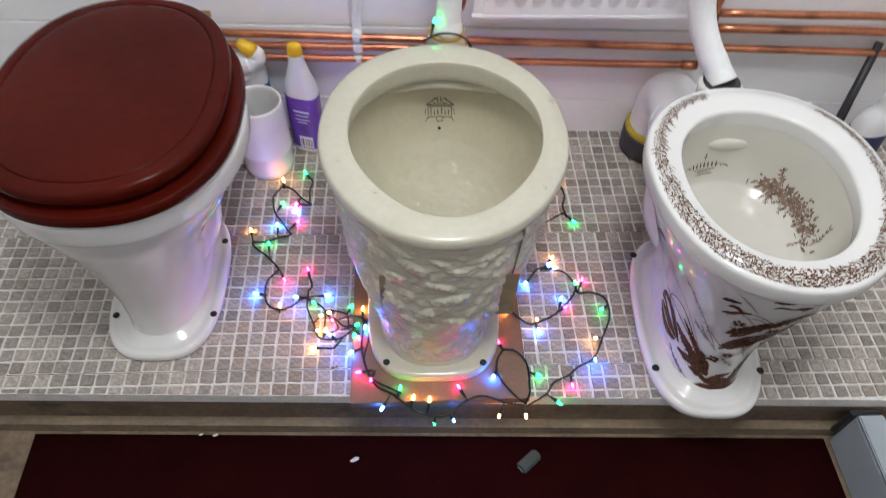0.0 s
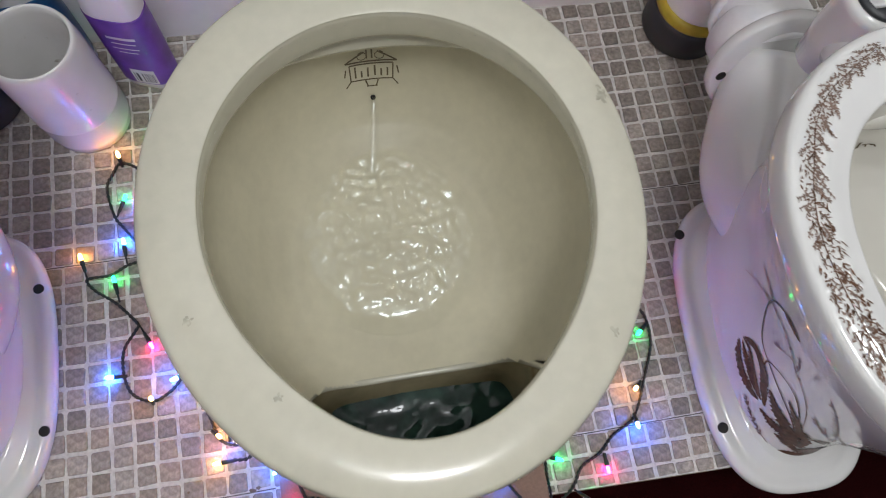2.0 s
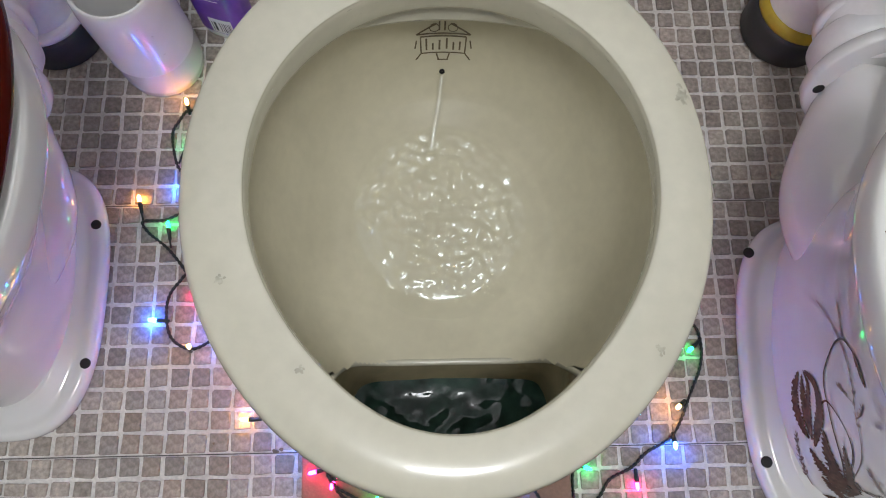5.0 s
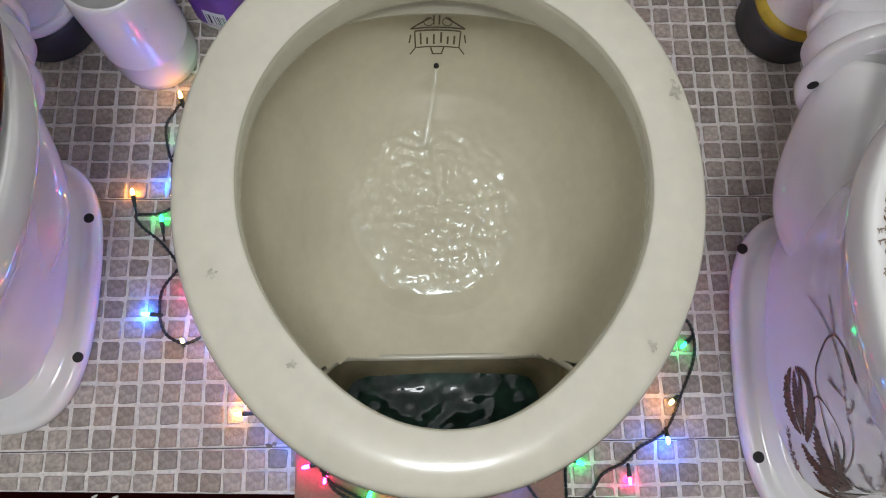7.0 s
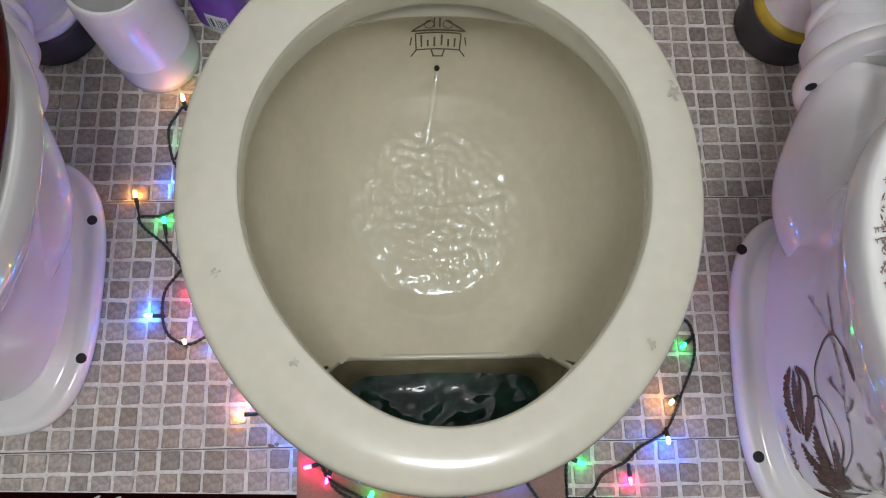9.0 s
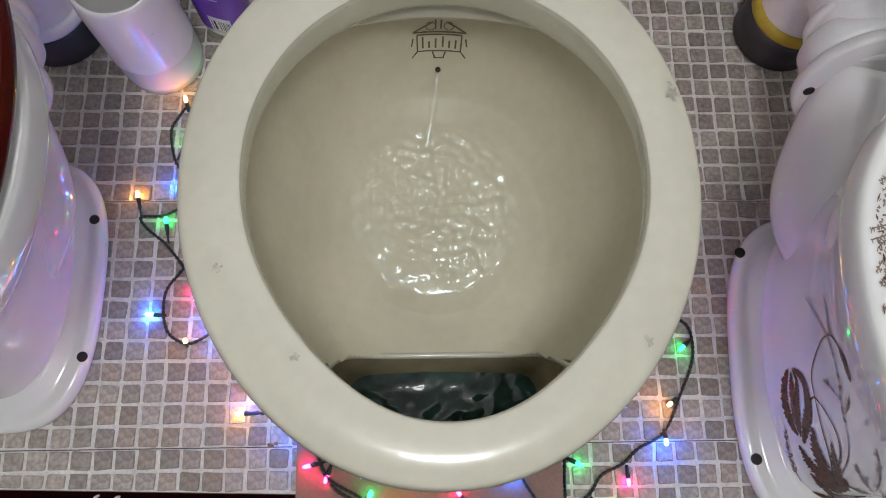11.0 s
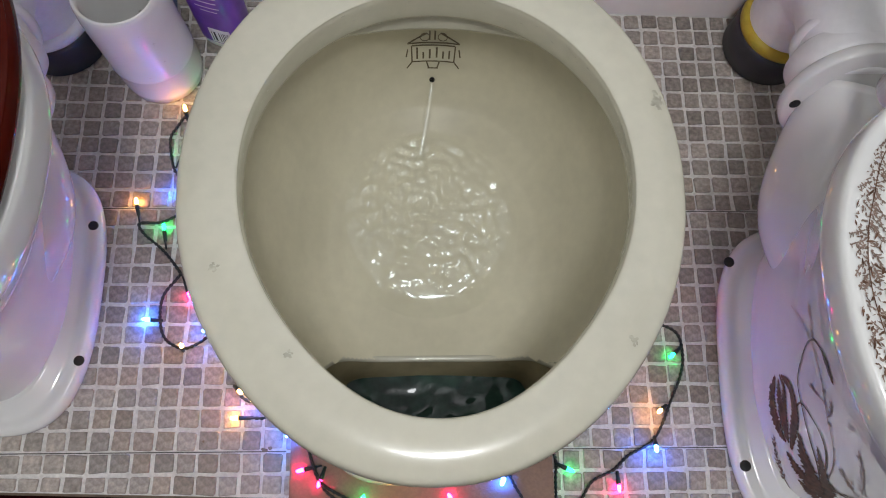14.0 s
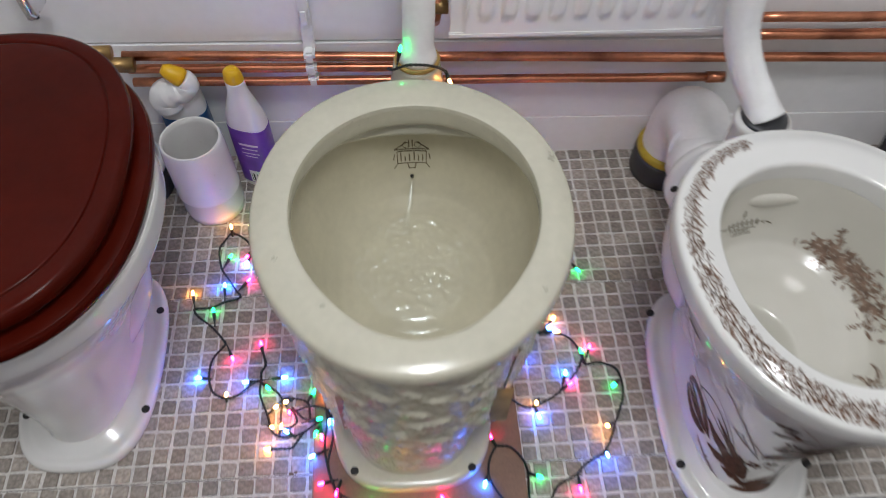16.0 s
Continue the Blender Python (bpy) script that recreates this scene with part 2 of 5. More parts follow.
class Loft:
    """A closed skin through egg-shaped sections (z, cx, cy, half width, front reach, rear reach, squareness)."""

    def __init__(self, sections, turn=0.0, pivot=(0, 0)):
        self.s = [np.array(q, float) for q in sections]
        self.turn, self.pivot, self.warp = radians(turn), pivot, None
        self.pinch = None

    def point(self, u, v):
        s = self.s
        x = min(max(v, 0.0), 0.99999) * (len(s) - 1)
        i = int(x)
        t = x - i
        a, b, c, d = s[max(i - 1, 0)], s[i], s[i + 1], s[min(i + 2, len(s) - 1)]
        q = 0.5 * ((2 * b) + (c - a) * t + (2 * a - 5 * b + 4 * c - d) * t * t + (3 * b - a - 3 * c + d) * t ** 3)
        z, cx, cy, ax, af, ar, n = q
        cu, su = math.cos(u), math.sin(u)
        k = 1.0
        if self.pinch:
            front, rear = self.pinch(v)
            k -= (rear if su > 0 else front) * (2 * su * cu) ** 2
        px = cx + k * ax * math.copysign(abs(cu) ** (2 / n), cu)
        py = cy + k * (ar if su > 0 else af) * math.copysign(abs(su) ** (2 / n), su)
        if self.turn:
            dx, dy = px - self.pivot[0], py - self.pivot[1]
            px = self.pivot[0] + dx * math.cos(self.turn) - dy * math.sin(self.turn)
            py = self.pivot[1] + dx * math.sin(self.turn) + dy * math.cos(self.turn)
        if self.warp:
            z += self.warp(px, py, v)
        return Vector((px, py, z))

    def frame_at(self, u, v):
        e = 1e-3
        p = self.point(u, v)
        pu = (self.point(u + e, v) - self.point(u - e, v)) / (2 * e)
        lo, hi = max(v - e, 0), min(v + e, 1)
        pv = (self.point(u, hi) - self.point(u, lo)) / (hi - lo)
        n = pu.cross(pv)
        n = n.normalized() if n.length > 1e-12 else Vector((0, 0, 1))
        return p, pu, pv, n

    def mesh(self, name, material, nu=96, nv=60, relief=None, cap_lo=False, cap_hi=False):
        verts, faces = [], []
        for j in range(nv + 1):
            v = j / nv
            for i in range(nu):
                u = 2 * math.pi * i / nu
                if relief:
                    p, pu, pv, n = self.frame_at(u, v)
                    verts.append(p + n * relief(u, v, p))
                else:
                    verts.append(self.point(u, v))
        for j in range(nv):
            for i in range(nu):
                a, b = j * nu + i, j * nu + (i + 1) % nu
                faces.append((a, b, b + nu, a + nu))
        if cap_lo:
            faces.append(tuple(range(nu))[::-1])
        if cap_hi:
            faces.append(tuple(nv * nu + i for i in range(nu)))
        return mesh_of(name, verts, faces, material)


class Decal:
    """Thin printed shapes laid on a loft, in metres round an anchor (u, v)."""

    def __init__(self, loft, lift=0.0005, flip=1):
        self.loft, self.lift, self.flip = loft, lift, flip
        self.verts, self.faces = [], []

    def at(self, u, v, a, b):
        p, pu, pv, n = self.loft.frame_at(u, v)
        uu, vv = u + a / max(pu.length, 1e-4), min(max(v + b / max(pv.length, 1e-4), 0.002), 0.998)
        p, pu, pv, n = self.loft.frame_at(uu, vv)
        return p + n * self.lift * self.flip

    def strip(self, u, v, line, widths):
        """A ribbon along line [(a, b)...] with half widths."""
        base = len(self.verts)
        for i, (a, b) in enumerate(line):
            a0, b0 = line[max(i - 1, 0)]
            a1, b1 = line[min(i + 1, len(line) - 1)]
            d = math.hypot(a1 - a0, b1 - b0) or 1
            na, nb = -(b1 - b0) / d, (a1 - a0) / d
            w = widths[i]
            self.verts += [self.at(u, v, a + na * w, b + nb * w), self.at(u, v, a - na * w, b - nb * w)]
        for i in range(len(line) - 1):
            k = base + 2 * i
            self.faces.append((k, k + 1, k + 3, k + 2))

    def leaf(self, u, v, a, b, ang, length, width, ragged=0.0, rng=None):
        n = 7 if length > 0.012 else 4
        line, ws = [], []
        for i in range(n + 1):
            t = i / n
            line.append((a + math.cos(ang) * length * t, b + math.sin(ang) * length * t))
            w = width * math.sin(math.pi * min(t * 0.92 + 0.04, 1)) ** 0.8
            if ragged and rng:
                w *= 1 + ragged * rng.uniform(-1, 1)
            ws.append(w)
        self.strip(u, v, line, ws)

    def stem(self, u, v, pts, w=0.0007):
        self.strip(u, v, pts, [w] * len(pts))

    def sprig(self, u, v, a, b, ang, length, rng, leaf=0.007, n=9, curl=0.6):
        """A fine stem with small paired leaves."""
        pts, x, y, h = [(a, b)], a, b, ang
        for i in range(n):
            h += rng.uniform(-curl, curl) * 0.4
            x, y = x + math.cos(h) * length / n, y + math.sin(h) * length / n
            pts.append((x, y))
        self.stem(u, v, pts, 0.0005)
        for i in range(1, n + 1):
            for side in (-1, 1):
                if rng.random() < 0.8:
                    self.leaf(u, v, pts[i][0], pts[i][1], ang + side * rng.uniform(0.5, 1.2), leaf * rng.uniform(0.5, 1.1), leaf * 0.2)

    def flower(self, u, v, a, b, r, rng, petals=6):
        for k in range(petals):
            an = 2 * math.pi * k / petals + rng.uniform(-0.3, 0.3)
            self.leaf(u, v, a + math.cos(an) * r * 0.2, b + math.sin(an) * r * 0.2, an, r * rng.uniform(0.7, 1.05), r * 0.30, 0.25, rng)

    def vine(self, pts, w):
        """A fine line through surface places (u, v)."""
        line = [(q.x, q.y) for q in smooth_path([(a, b, 0) for a, b in pts], 7)]
        base = len(self.verts)
        ps = [self.loft.frame_at(a, b) for a, b in line]
        for i, (p, pu, pv, n) in enumerate(ps):
            t = ps[min(i + 1, len(ps) - 1)][0] - ps[max(i - 1, 0)][0]
            side = n.cross(t)
            side = side.normalized() if side.length > 1e-9 else Vector((1, 0, 0))
            self.verts += [p + n * self.lift * self.flip + side * w, p + n * self.lift * self.flip - side * w]
        for i in range(len(ps) - 1):
            k = base + 2 * i
            self.faces.append((k, k + 1, k + 3, k + 2))

    def blade(self, pts, w, rng, teeth=0.3, lean=0.0):
        """A leaf with a toothed edge along surface places (u, v); lean pushes it to one side of its line."""
        line = [(q.x, q.y) for q in smooth_path([(a, b, 0) for a, b in pts], 9)]
        base, m = len(self.verts), len(line) - 1
        ps = [self.loft.frame_at(a, b) for a, b in line]
        for i, (p, pu, pv, n) in enumerate(ps):
            t = ps[min(i + 1, m)][0] - ps[max(i - 1, 0)][0]
            side = n.cross(t)
            side = side.normalized() if side.length > 1e-9 else Vector((1, 0, 0))
            wide = w * math.sin(math.pi * (0.03 + 0.94 * i / m)) ** 0.7
            l, r = (wide * (1 + teeth * (rng.uniform(-0.6, 0.6) + (0.7 if (i + k) % 2 else -0.4))) for k in (0, 1))
            q = p + n * self.lift * self.flip + side * lean * wide
            self.verts += [q + side * l, q - side * r]
        for i in range(m):
            k = base + 2 * i
            self.faces.append((k, k + 1, k + 3, k + 2))

    def put(self, name, material, parent, label=""):
        return put(name, mesh_of(name, self.verts, self.faces, material, True), parent, label)


# ---------------------------------------------------------------- the room
def wall_y(x):
    return 0.607 - 0.02 * x


def edge_y(x):
    return -0.056 - 0.031 * x


X0, X1 = -1.15, 1.25
FLOOR = -0.13
floor = put("floor", bm_mesh("floor", box(X0, X1, -1.9, -0.02, FLOOR - 0.08, FLOOR - 0.012), TIMBER), None, "bare timber floor under the red carpet", "floor", kind="structure")


def slanted(name, material, ya, yb, z0, z1, x0=X0, x1=X1):
    """A slab whose long sides follow two lines y(x)."""
    v = [(x0, ya(x0), z0), (x1, ya(x1), z0), (x1, yb(x1), z0), (x0, yb(x0), z0), (x0, ya(x0), z1), (x1, ya(x1), z1), (x1, yb(x1), z1), (x0, yb(x0), z1)]
    f = [(3, 2, 1, 0), (4, 5, 6, 7), (0, 1, 5, 4), (1, 2, 6, 5), (2, 3, 7, 6), (3, 0, 4, 7)]
    return mesh_of(name, v, f, material, False)


platform = put("platform", slanted("platform", GROUT, edge_y, wall_y, -0.028, -0.0022), None, "raised platform of stone mosaic tiles in pale grout", "platform", kind="structure")
put("deck", slanted("deck", TIMBER, lambda x: edge_y(x) + 0.002, wall_y, -0.045, -0.0285), platform, "rough timber deck edge")
put("riser", slanted("riser", TIMBER, lambda x: edge_y(x) + 0.012, lambda x: edge_y(x) + 0.035, FLOOR - 0.012, -0.0455), platform, "dark weathered timber riser board")
put("strip", slanted("strip", TIMBER_PALE, lambda x: edge_y(x) - 0.006, lambda x: edge_y(x) + 0.0115, FLOOR - 0.012, FLOOR + 0.016), platform, "pale timber strip along the riser")

# white panelled wall behind: three horizontal boards with narrow grooves
wall = put("wall_north", slanted("wall_north", PLASTER, lambda x: wall_y(x) + 0.012, lambda x: wall_y(x) + 0.11, -0.3, CEIL), None, "white painted wall behind the toilets", "wall", kind="structure")
for z0, z1, back in ((-0.002, 0.089, 0.0), (0.091, 0.264, 0.002), (0.268, 0.86, 0.005), (0.863, CEIL, 0.006)):
    put("board", slanted("board", WALL, lambda x: wall_y(x) + back, lambda x: wall_y(x) + 0.0118, z0, z1), wall)
# out of view: three walls and a ceiling added to bounce fill light
put("wall_west", bm_mesh("wall_west", box(X0 - 0.1, X0, -1.9, 0.8, -0.3, CEIL), PLASTER), None, "unseen white wall, added to bounce light", "wall", kind="structure")
put("wall_east", bm_mesh("wall_east", box(X1, X1 + 0.1, -1.9, 0.8, -0.3, CEIL), PLASTER), None, "unseen white wall, added to bounce light", "wall", kind="structure")
put("wall_south", bm_mesh("wall_south", box(X0, X1, -2.0, -1.9, -0.3, CEIL), PLASTER), None, "unseen white wall, added to bounce light", "wall", kind="structure")
put("ceiling", bm_mesh("ceiling", box(X0 - 0.1, X1 + 0.1, -2.0, 0.8, CEIL, CEIL + 0.1), PLASTER), None, "unseen white ceiling, added to bounce light", "ceiling", kind="structure")
# unseen pendant fitting, added only to go with the point light
fitting = thing("added_ceiling_fitting", (LAMP[0], LAMP[1], CEIL), "unseen white ceiling rose with cord and holder, added around the point light", "ceiling light")
v, f = lathe([(0.045, -0.0005), (0.050, -0.004), (0.046, -0.018), (0.012, -0.028), (0.006, -0.032)], (LAMP[0], LAMP[1], CEIL - 0.001), 32)
put("rose", mesh_of("rose", v, f, RADIATOR), fitting)
v, f = lathe([(0.004, -0.0335), (0.004, -0.055)], (LAMP[0], LAMP[1], CEIL), 12)
put("cord", mesh_of("cord", v, f, RADIATOR), fitting)
v, f = lathe([(0.008, -0.0555), (0.017, -0.060), (0.019, -0.075), (0.016, -0.078)], (LAMP[0], LAMP[1], CEIL), 20)
put("holder", mesh_of("holder", v, f, RADIATOR), fitting)

# carpet with a soft raised edge
cv, cf = [], []
NX, NY = 90, 60
for j in range(NY + 1):
    for i in range(NX + 1):
        x = -0.715 + 1.46 * i / NX
        y = -1.6 + (edge_y(x) - 0.012 + 1.6) * j / NY
        z = FLOOR - 0.004 + 0.003 * noise.noise(Vector((x * 9, y * 9, 0)))
        if i in (0, NX) or j in (0, NY):
            z = FLOOR - 0.0118
        cv.append((x, y, z))
for j in range(NY):
    for i in range(NX):
        a = j * (NX + 1) + i
        cf.append((a, a + 1, a + NX + 2, a + NX + 1))
put("carpet", mesh_of("carpet", cv, cf, CARPET), None, "dark red short-pile carpet with bits of lint", "carpet", kind="structure")
for x, y, s in ((-0.132, -0.114, 0.010), (-0.412, -0.060, 0.005), (-0.386, -0.062, 0.006), (-0.55, -0.30, 0.007), (-0.30, -0.22, 0.004), (0.05, -0.19, 0.004), (-0.45, -0.2, 0.004)):
    bm = bmesh.new()
    bmesh.ops.create_icosphere(bm, subdivisions=1, radius=1, matrix=pose(x, y, FLOOR + 0.001, 0, 0, 25) @ Matrix.Diagonal((s, s * 0.4, s * 0.25, 1)))
    tagged(part("lint", bm, FLUFF, None), "scrap of white lint on the red carpet", "lint", "lint on the carpet")
pad = thing("plastic_pad", (0.18, -0.127, FLOOR), "dark teal plastic pad lying on the red carpet", "pad")
part("case", box(0.18 - 0.024, 0.18 + 0.024, -0.127 - 0.011, -0.127 + 0.011, FLOOR - 0.001, FLOOR + 0.010, 0.004, 40), TEAL, pad)
part("lid", box(0.18 - 0.020, 0.18 + 0.020, -0.127 - 0.008, -0.127 + 0.008, FLOOR + 0.0101, FLOOR + 0.012, 0.0008, 40), RUBBER, pad)

plank = thing("grey_plank", (0.78, -0.3, FLOOR), "grey-blue painted plank standing on edge beside the carpet", "plank")
part("face", box(0.752, 0.792, -1.2, -0.094, FLOOR - 0.0115, -0.035, 0.004), GREY, plank)
part("cap", box(0.752, 0.798, -1.2, -0.096, -0.0345, -0.028, 0.002), GREY, plank)
part("rubber_end", box(0.742, 0.80, -0.0935, -0.084, FLOOR + 0.02, -0.03, 0.003), RUBBER, plank, "black rubber end strip")


# ---------------------------------------------------------------- toilets
def smooth(a, b, x):
    t = min(max((x - a) / (b - a), 0), 1)
    return t * t * (3 - 2 * t)


def egg(z, o, k=0.0, n=None):
    """A section at z from an outline (cx, cy, ax, af, ar, n), moved in by k."""
    cx, cy, ax, af, ar, nn = o
    return (z, cx, cy, ax - k, af - k, ar - k, n or nn)


def rim_loft(outer, inner, top, turn=0.0, pivot=(0, 0), crown=0.0008, depth=0.04, edge=0.0045, round_out=0.0):
    mid = tuple((a + b) / 2 for a, b in zip(outer, inner))
    return Loft([egg(top - depth, outer, 0.012), egg(top - depth + 0.001, outer, 0.004), egg(top - depth + 0.007, outer), egg(top - 0.010 - round_out * 0.4, outer, -0.0004), egg(top - 0.003 - round_out * 0.25, outer, edge * 0.25 + round_out * 0.25),
                 egg(top - 0.0003 - round_out * 0.1, outer, edge + round_out), egg(top + crown, mid), egg(top, inner, -edge * 0.8), egg(top - 0.003, inner, -edge * 0.15), egg(top - 0.010, inner),
                 egg(top - depth + 0.004, inner, -0.001), egg(top - depth, inner, -0.006)], turn, pivot)


def bolt_hole(parent, x, y, z, r=0.0062, normal=None):
    # no hole is cut: a thin disc is coloured like the shade inside one
    v, f = lathe([(r * 0.2, -0.001), (r, -0.001), (r, 0.0006), (r * 0.9, 0.0009), (r * 0.2, 0.0009)], (x, y, z), 18, normal)
    return put("bolt_hole", mesh_of("bolt_hole", v, f, HOLE_SHADE), parent, "hole drawn as a dark disc for the shade inside")


# --- the cream toilet in the middle
cream = thing("toilet", (0.012, 0.12, 0.018), "cream glazed pedestal toilet with embossed leaves, open bowl", "toilet", "toilets")
C_OUT = (0.0232, 0.192, 0.1865, 0.2165, 0.206, 2.08)
C_IN = (0.0260, 0.194, 0.1435, 0.175, 0.150, 2.08)
C_TOP = 0.385
crim = rim_loft(C_OUT, C_IN, C_TOP, crown=0.0016, depth=0.026, round_out=0.0045)
# egg shape: the front quarters are drawn in
crim.pinch = lambda v: (0.018 + 0.028 * smooth(0.45, 0.65, v), 0.006 * smooth(0.45, 0.65, v))
# the inside of the rim is deep at the back and shallow towards the front
crim.warp = lambda x, y, v: (0.010 - 0.024 * smooth(0.13, 0.33, y)) * smooth(9 / 11, 1.0, v)
cream_rim = put("rim", crim.mesh("rim", CREAM, 160, 88), cream)
cbody = Loft([(0.036, 0.012, 0.13, 0.098, 0.150, 0.16, 2.6), (0.06, 0.012, 0.13, 0.097, 0.146, 0.16, 2.4), (0.12, 0.014, 0.135, 0.113, 0.150, 0.165, 2.3),
              (0.18, 0.018, 0.15, 0.143, 0.172, 0.185, 2.2), (0.24, 0.022, 0.17, 0.160, 0.190, 0.212, 2.1), (0.29, 0.0235, 0.183, 0.170, 0.203, 0.208, 2.08), (0.335, 0.0245, 0.19, 0.173, 0.208, 0.203, 2.08),
              (0.3625, 0.0245, 0.192, 0.1765, 0.210, 0.202, 2.08)])
cbody.pinch = lambda v: (0.030 * v, 0.0)

# raised leaves, scrolls and berries stamped over the pedestal
lrng = random.Random(21)
STAMPS = []
for row in range(9):
    for k in range(15):
        STAMPS.append(((k + 0.5 * (row % 2) + lrng.uniform(-0.25, 0.25)) / 15 * 2 * math.pi, 0.14 + row * 0.088 + lrng.uniform(-0.02, 0.02), lrng.choice((-1, 1)) * lrng.uniform(0.2, 0.7), lrng.uniform(0.018, 0.030), lrng.uniform(0.006, 0.011), lrng.uniform(0.004, 0.008)))
for k in range(70):
    r = lrng.uniform(0.005, 0.010)
    STAMPS.append((lrng.uniform(0, 2 * math.pi), lrng.uniform(0.13, 0.92), 0.0, r, r, lrng.uniform(0.004, 0.007)))


def leaf_relief(u, v, p):
    if v < 0.08 or v > 0.95:
        return 0.0
    h = 0.0
    for su, sv, ang, la, lb, hh in STAMPS:
        dv = (v - sv) * 0.335
        if abs(dv) > la:
            continue
        du = ((u - su + math.pi) % (2 * math.pi) - math.pi) * 0.15
        if abs(du) > la:
            continue
        a, b = du * math.cos(ang) + dv * math.sin(ang), -du * math.sin(ang) + dv * math.cos(ang)
        q = 1 - (a / la) ** 2 - (b / lb) ** 2
        if q > 0:
            h = max(h, hh * math.sqrt(q) * (0.8 + 0.2 * math.cos(a * 900) * (la > lb)))
    w = noise.noise(p * 22)
    row, b = divmod(v * 21 + 0.7 * w, 1.0)
    a = (u * 46 / (2 * math.pi) + 0.5 * (row % 2) + 0.6 * w) % 1.0
    h += 0.0026 * (1 - b) * math.cos(math.pi * (a - 0.5)) + 0.0016 * noise.noise(p * 130)
    return 0.82 * h * min(1, (v - 0.08) / 0.04, (0.95 - v) / 0.03) - 0.001


put("pedestal", cbody.mesh("pedestal", CREAM, 380, 180, leaf_relief, cap_lo=True), cream, "pedestal with rows of embossed leaves")
cbase = Loft([(0.0182, 0.012, 0.12, 0.116, 0.157, 0.17, 3.2), (0.021, 0.012, 0.12, 0.118, 0.159, 0.17, 3.2), (0.032, 0.012, 0.12, 0.117, 0.158, 0.17, 3.2), (0.037, 0.012, 0.12, 0.112, 0.153, 0.165, 3.1), (0.0385, 0.012, 0.12, 0.095, 0.137, 0.15, 3)])
cream_base = put("base", cbase.mesh("base", CREAM, 96, 20, cap_lo=True, cap_hi=True), cream)
for x, y in ((-0.071, -0.010), (0.093, -0.014)):
    bolt_hole(cream_base, x, y, 0.0385, 0.0058)

# inside of the bowl: a shallow basin with the trap at the front
B_OUT = (0.0265, 0.194, 0.158, 0.186, 0.184, 2.1)
SHELF = [(1.0, 0.347), (0.995, 0.325), (0.975, 0.285), (0.94, 0.252), (0.885, 0.229), (0.80, 0.211), (0.65, 0.199), (0.45, 0.193), (0.2, 0.191), (0.0, 0.1905)]
# the two flanks slope more gently than front and rear
FLANK = [(1.0, 0.349), (0.97, 0.318), (0.92, 0.284), (0.85, 0.254), (0.76, 0.228), (0.66, 0.209), (0.55, 0.199), (0.4, 0.193), (0.2, 0.191), (0.0, 0.1905)]


def shelf_z(shelf, s):
    xs, zs = [q[0] for q in shelf[::-1]], [q[1] for q in shelf[::-1]]
    return float(np.mean([np.interp(min(max(s + k * 0.005, 0), 1), xs, zs) for k in range(-5, 6)]))


def bowl_place(outline, shelf, x, y):
    """The bowl's height over (x, y)."""
    cx, cy, ax, af, ar, n = outline
    dx, dy = abs(x - cx) / ax, abs(y - cy) / (ar if y > cy else af)
    return shelf_z(shelf, (dx ** n + dy ** n) ** (1 / n))


def bowl_mesh(name, material, outline, shelf, nu=160, nv=90, turn=0.0, pivot=(0, 0), dip=None, lift=0.0, hole=None, flank=None):
    """The bowl as rings shrinking to its bottom; hole(x, y) leaves faces out for the trap."""
    verts, faces = [], []
    cx, cy, ax, af, ar, n = outline
    for j in range(nv):
        s = 1 - j / nv
        z_end = shelf_z(shelf, s)
        z_side = shelf_z(flank, s) if flank else z_end
        for i in range(nu):
            u = 2 * math.pi * i / nu
            cu, su = math.cos(u), math.sin(u)
            z = z_end + (z_side - z_end) * cu ** 4
            x = cx + s * ax * math.copysign(abs(cu) ** (2 / n), cu)
            y = cy + s * (ar if su > 0 else af) * math.copysign(abs(su) ** (2 / n), su)
            zz = z + lift * (1 - smooth(0.13, 0.33, y)) * smooth(0.93, 1.0, s)
            if dip:
                dx, dy, dr, dd = dip
                zz -= dd * smooth(dr, dr * 0.35, math.hypot(x - dx, y - dy)) * smooth(0.33, 0.29, z)
            if turn:
                a = radians(turn)
                qx, qy = x - pivot[0], y - pivot[1]
                x, y = pivot[0] + qx * math.cos(a) - qy * math.sin(a), pivot[1] + qx * math.sin(a) + qy * math.cos(a)
            verts.append((x, y, zz))
    verts.append((cx, cy, shelf[-1][1]))
    for j in range(nv - 1):
        for i in range(nu):
            a, b = j * nu + i, j * nu + (i + 1) % nu
            q = (b, a, a + nu, b + nu)
            if hole and hole(sum(verts[k][0] for k in q) / 4, sum(verts[k][1] for k in q) / 4):
                continue
            faces.append(q)
    top = len(verts) - 1
    for i in range(nu):
        faces.append(((nv - 1) * nu + (i + 1) % nu, (nv - 1) * nu + i, top))
    return mesh_of(name, verts, faces, material)


TRAP_X, TRAP_Y, TRAP_W = 0.029, 0.081, 0.104


def in_trap(x, y):
    return abs(x - TRAP_X) < TRAP_W - 0.02 * smooth(TRAP_Y - 0.02, TRAP_Y, y) ** 2 and 0.016 < y < TRAP_Y


cream_bowl = put("bowl", bowl_mesh("bowl", BOWL_GLAZE, B_OUT, SHELF, 240, 150, lift=0.022, hole=in_trap, flank=FLANK), cream, "shallow washout basin with a trap at the front")
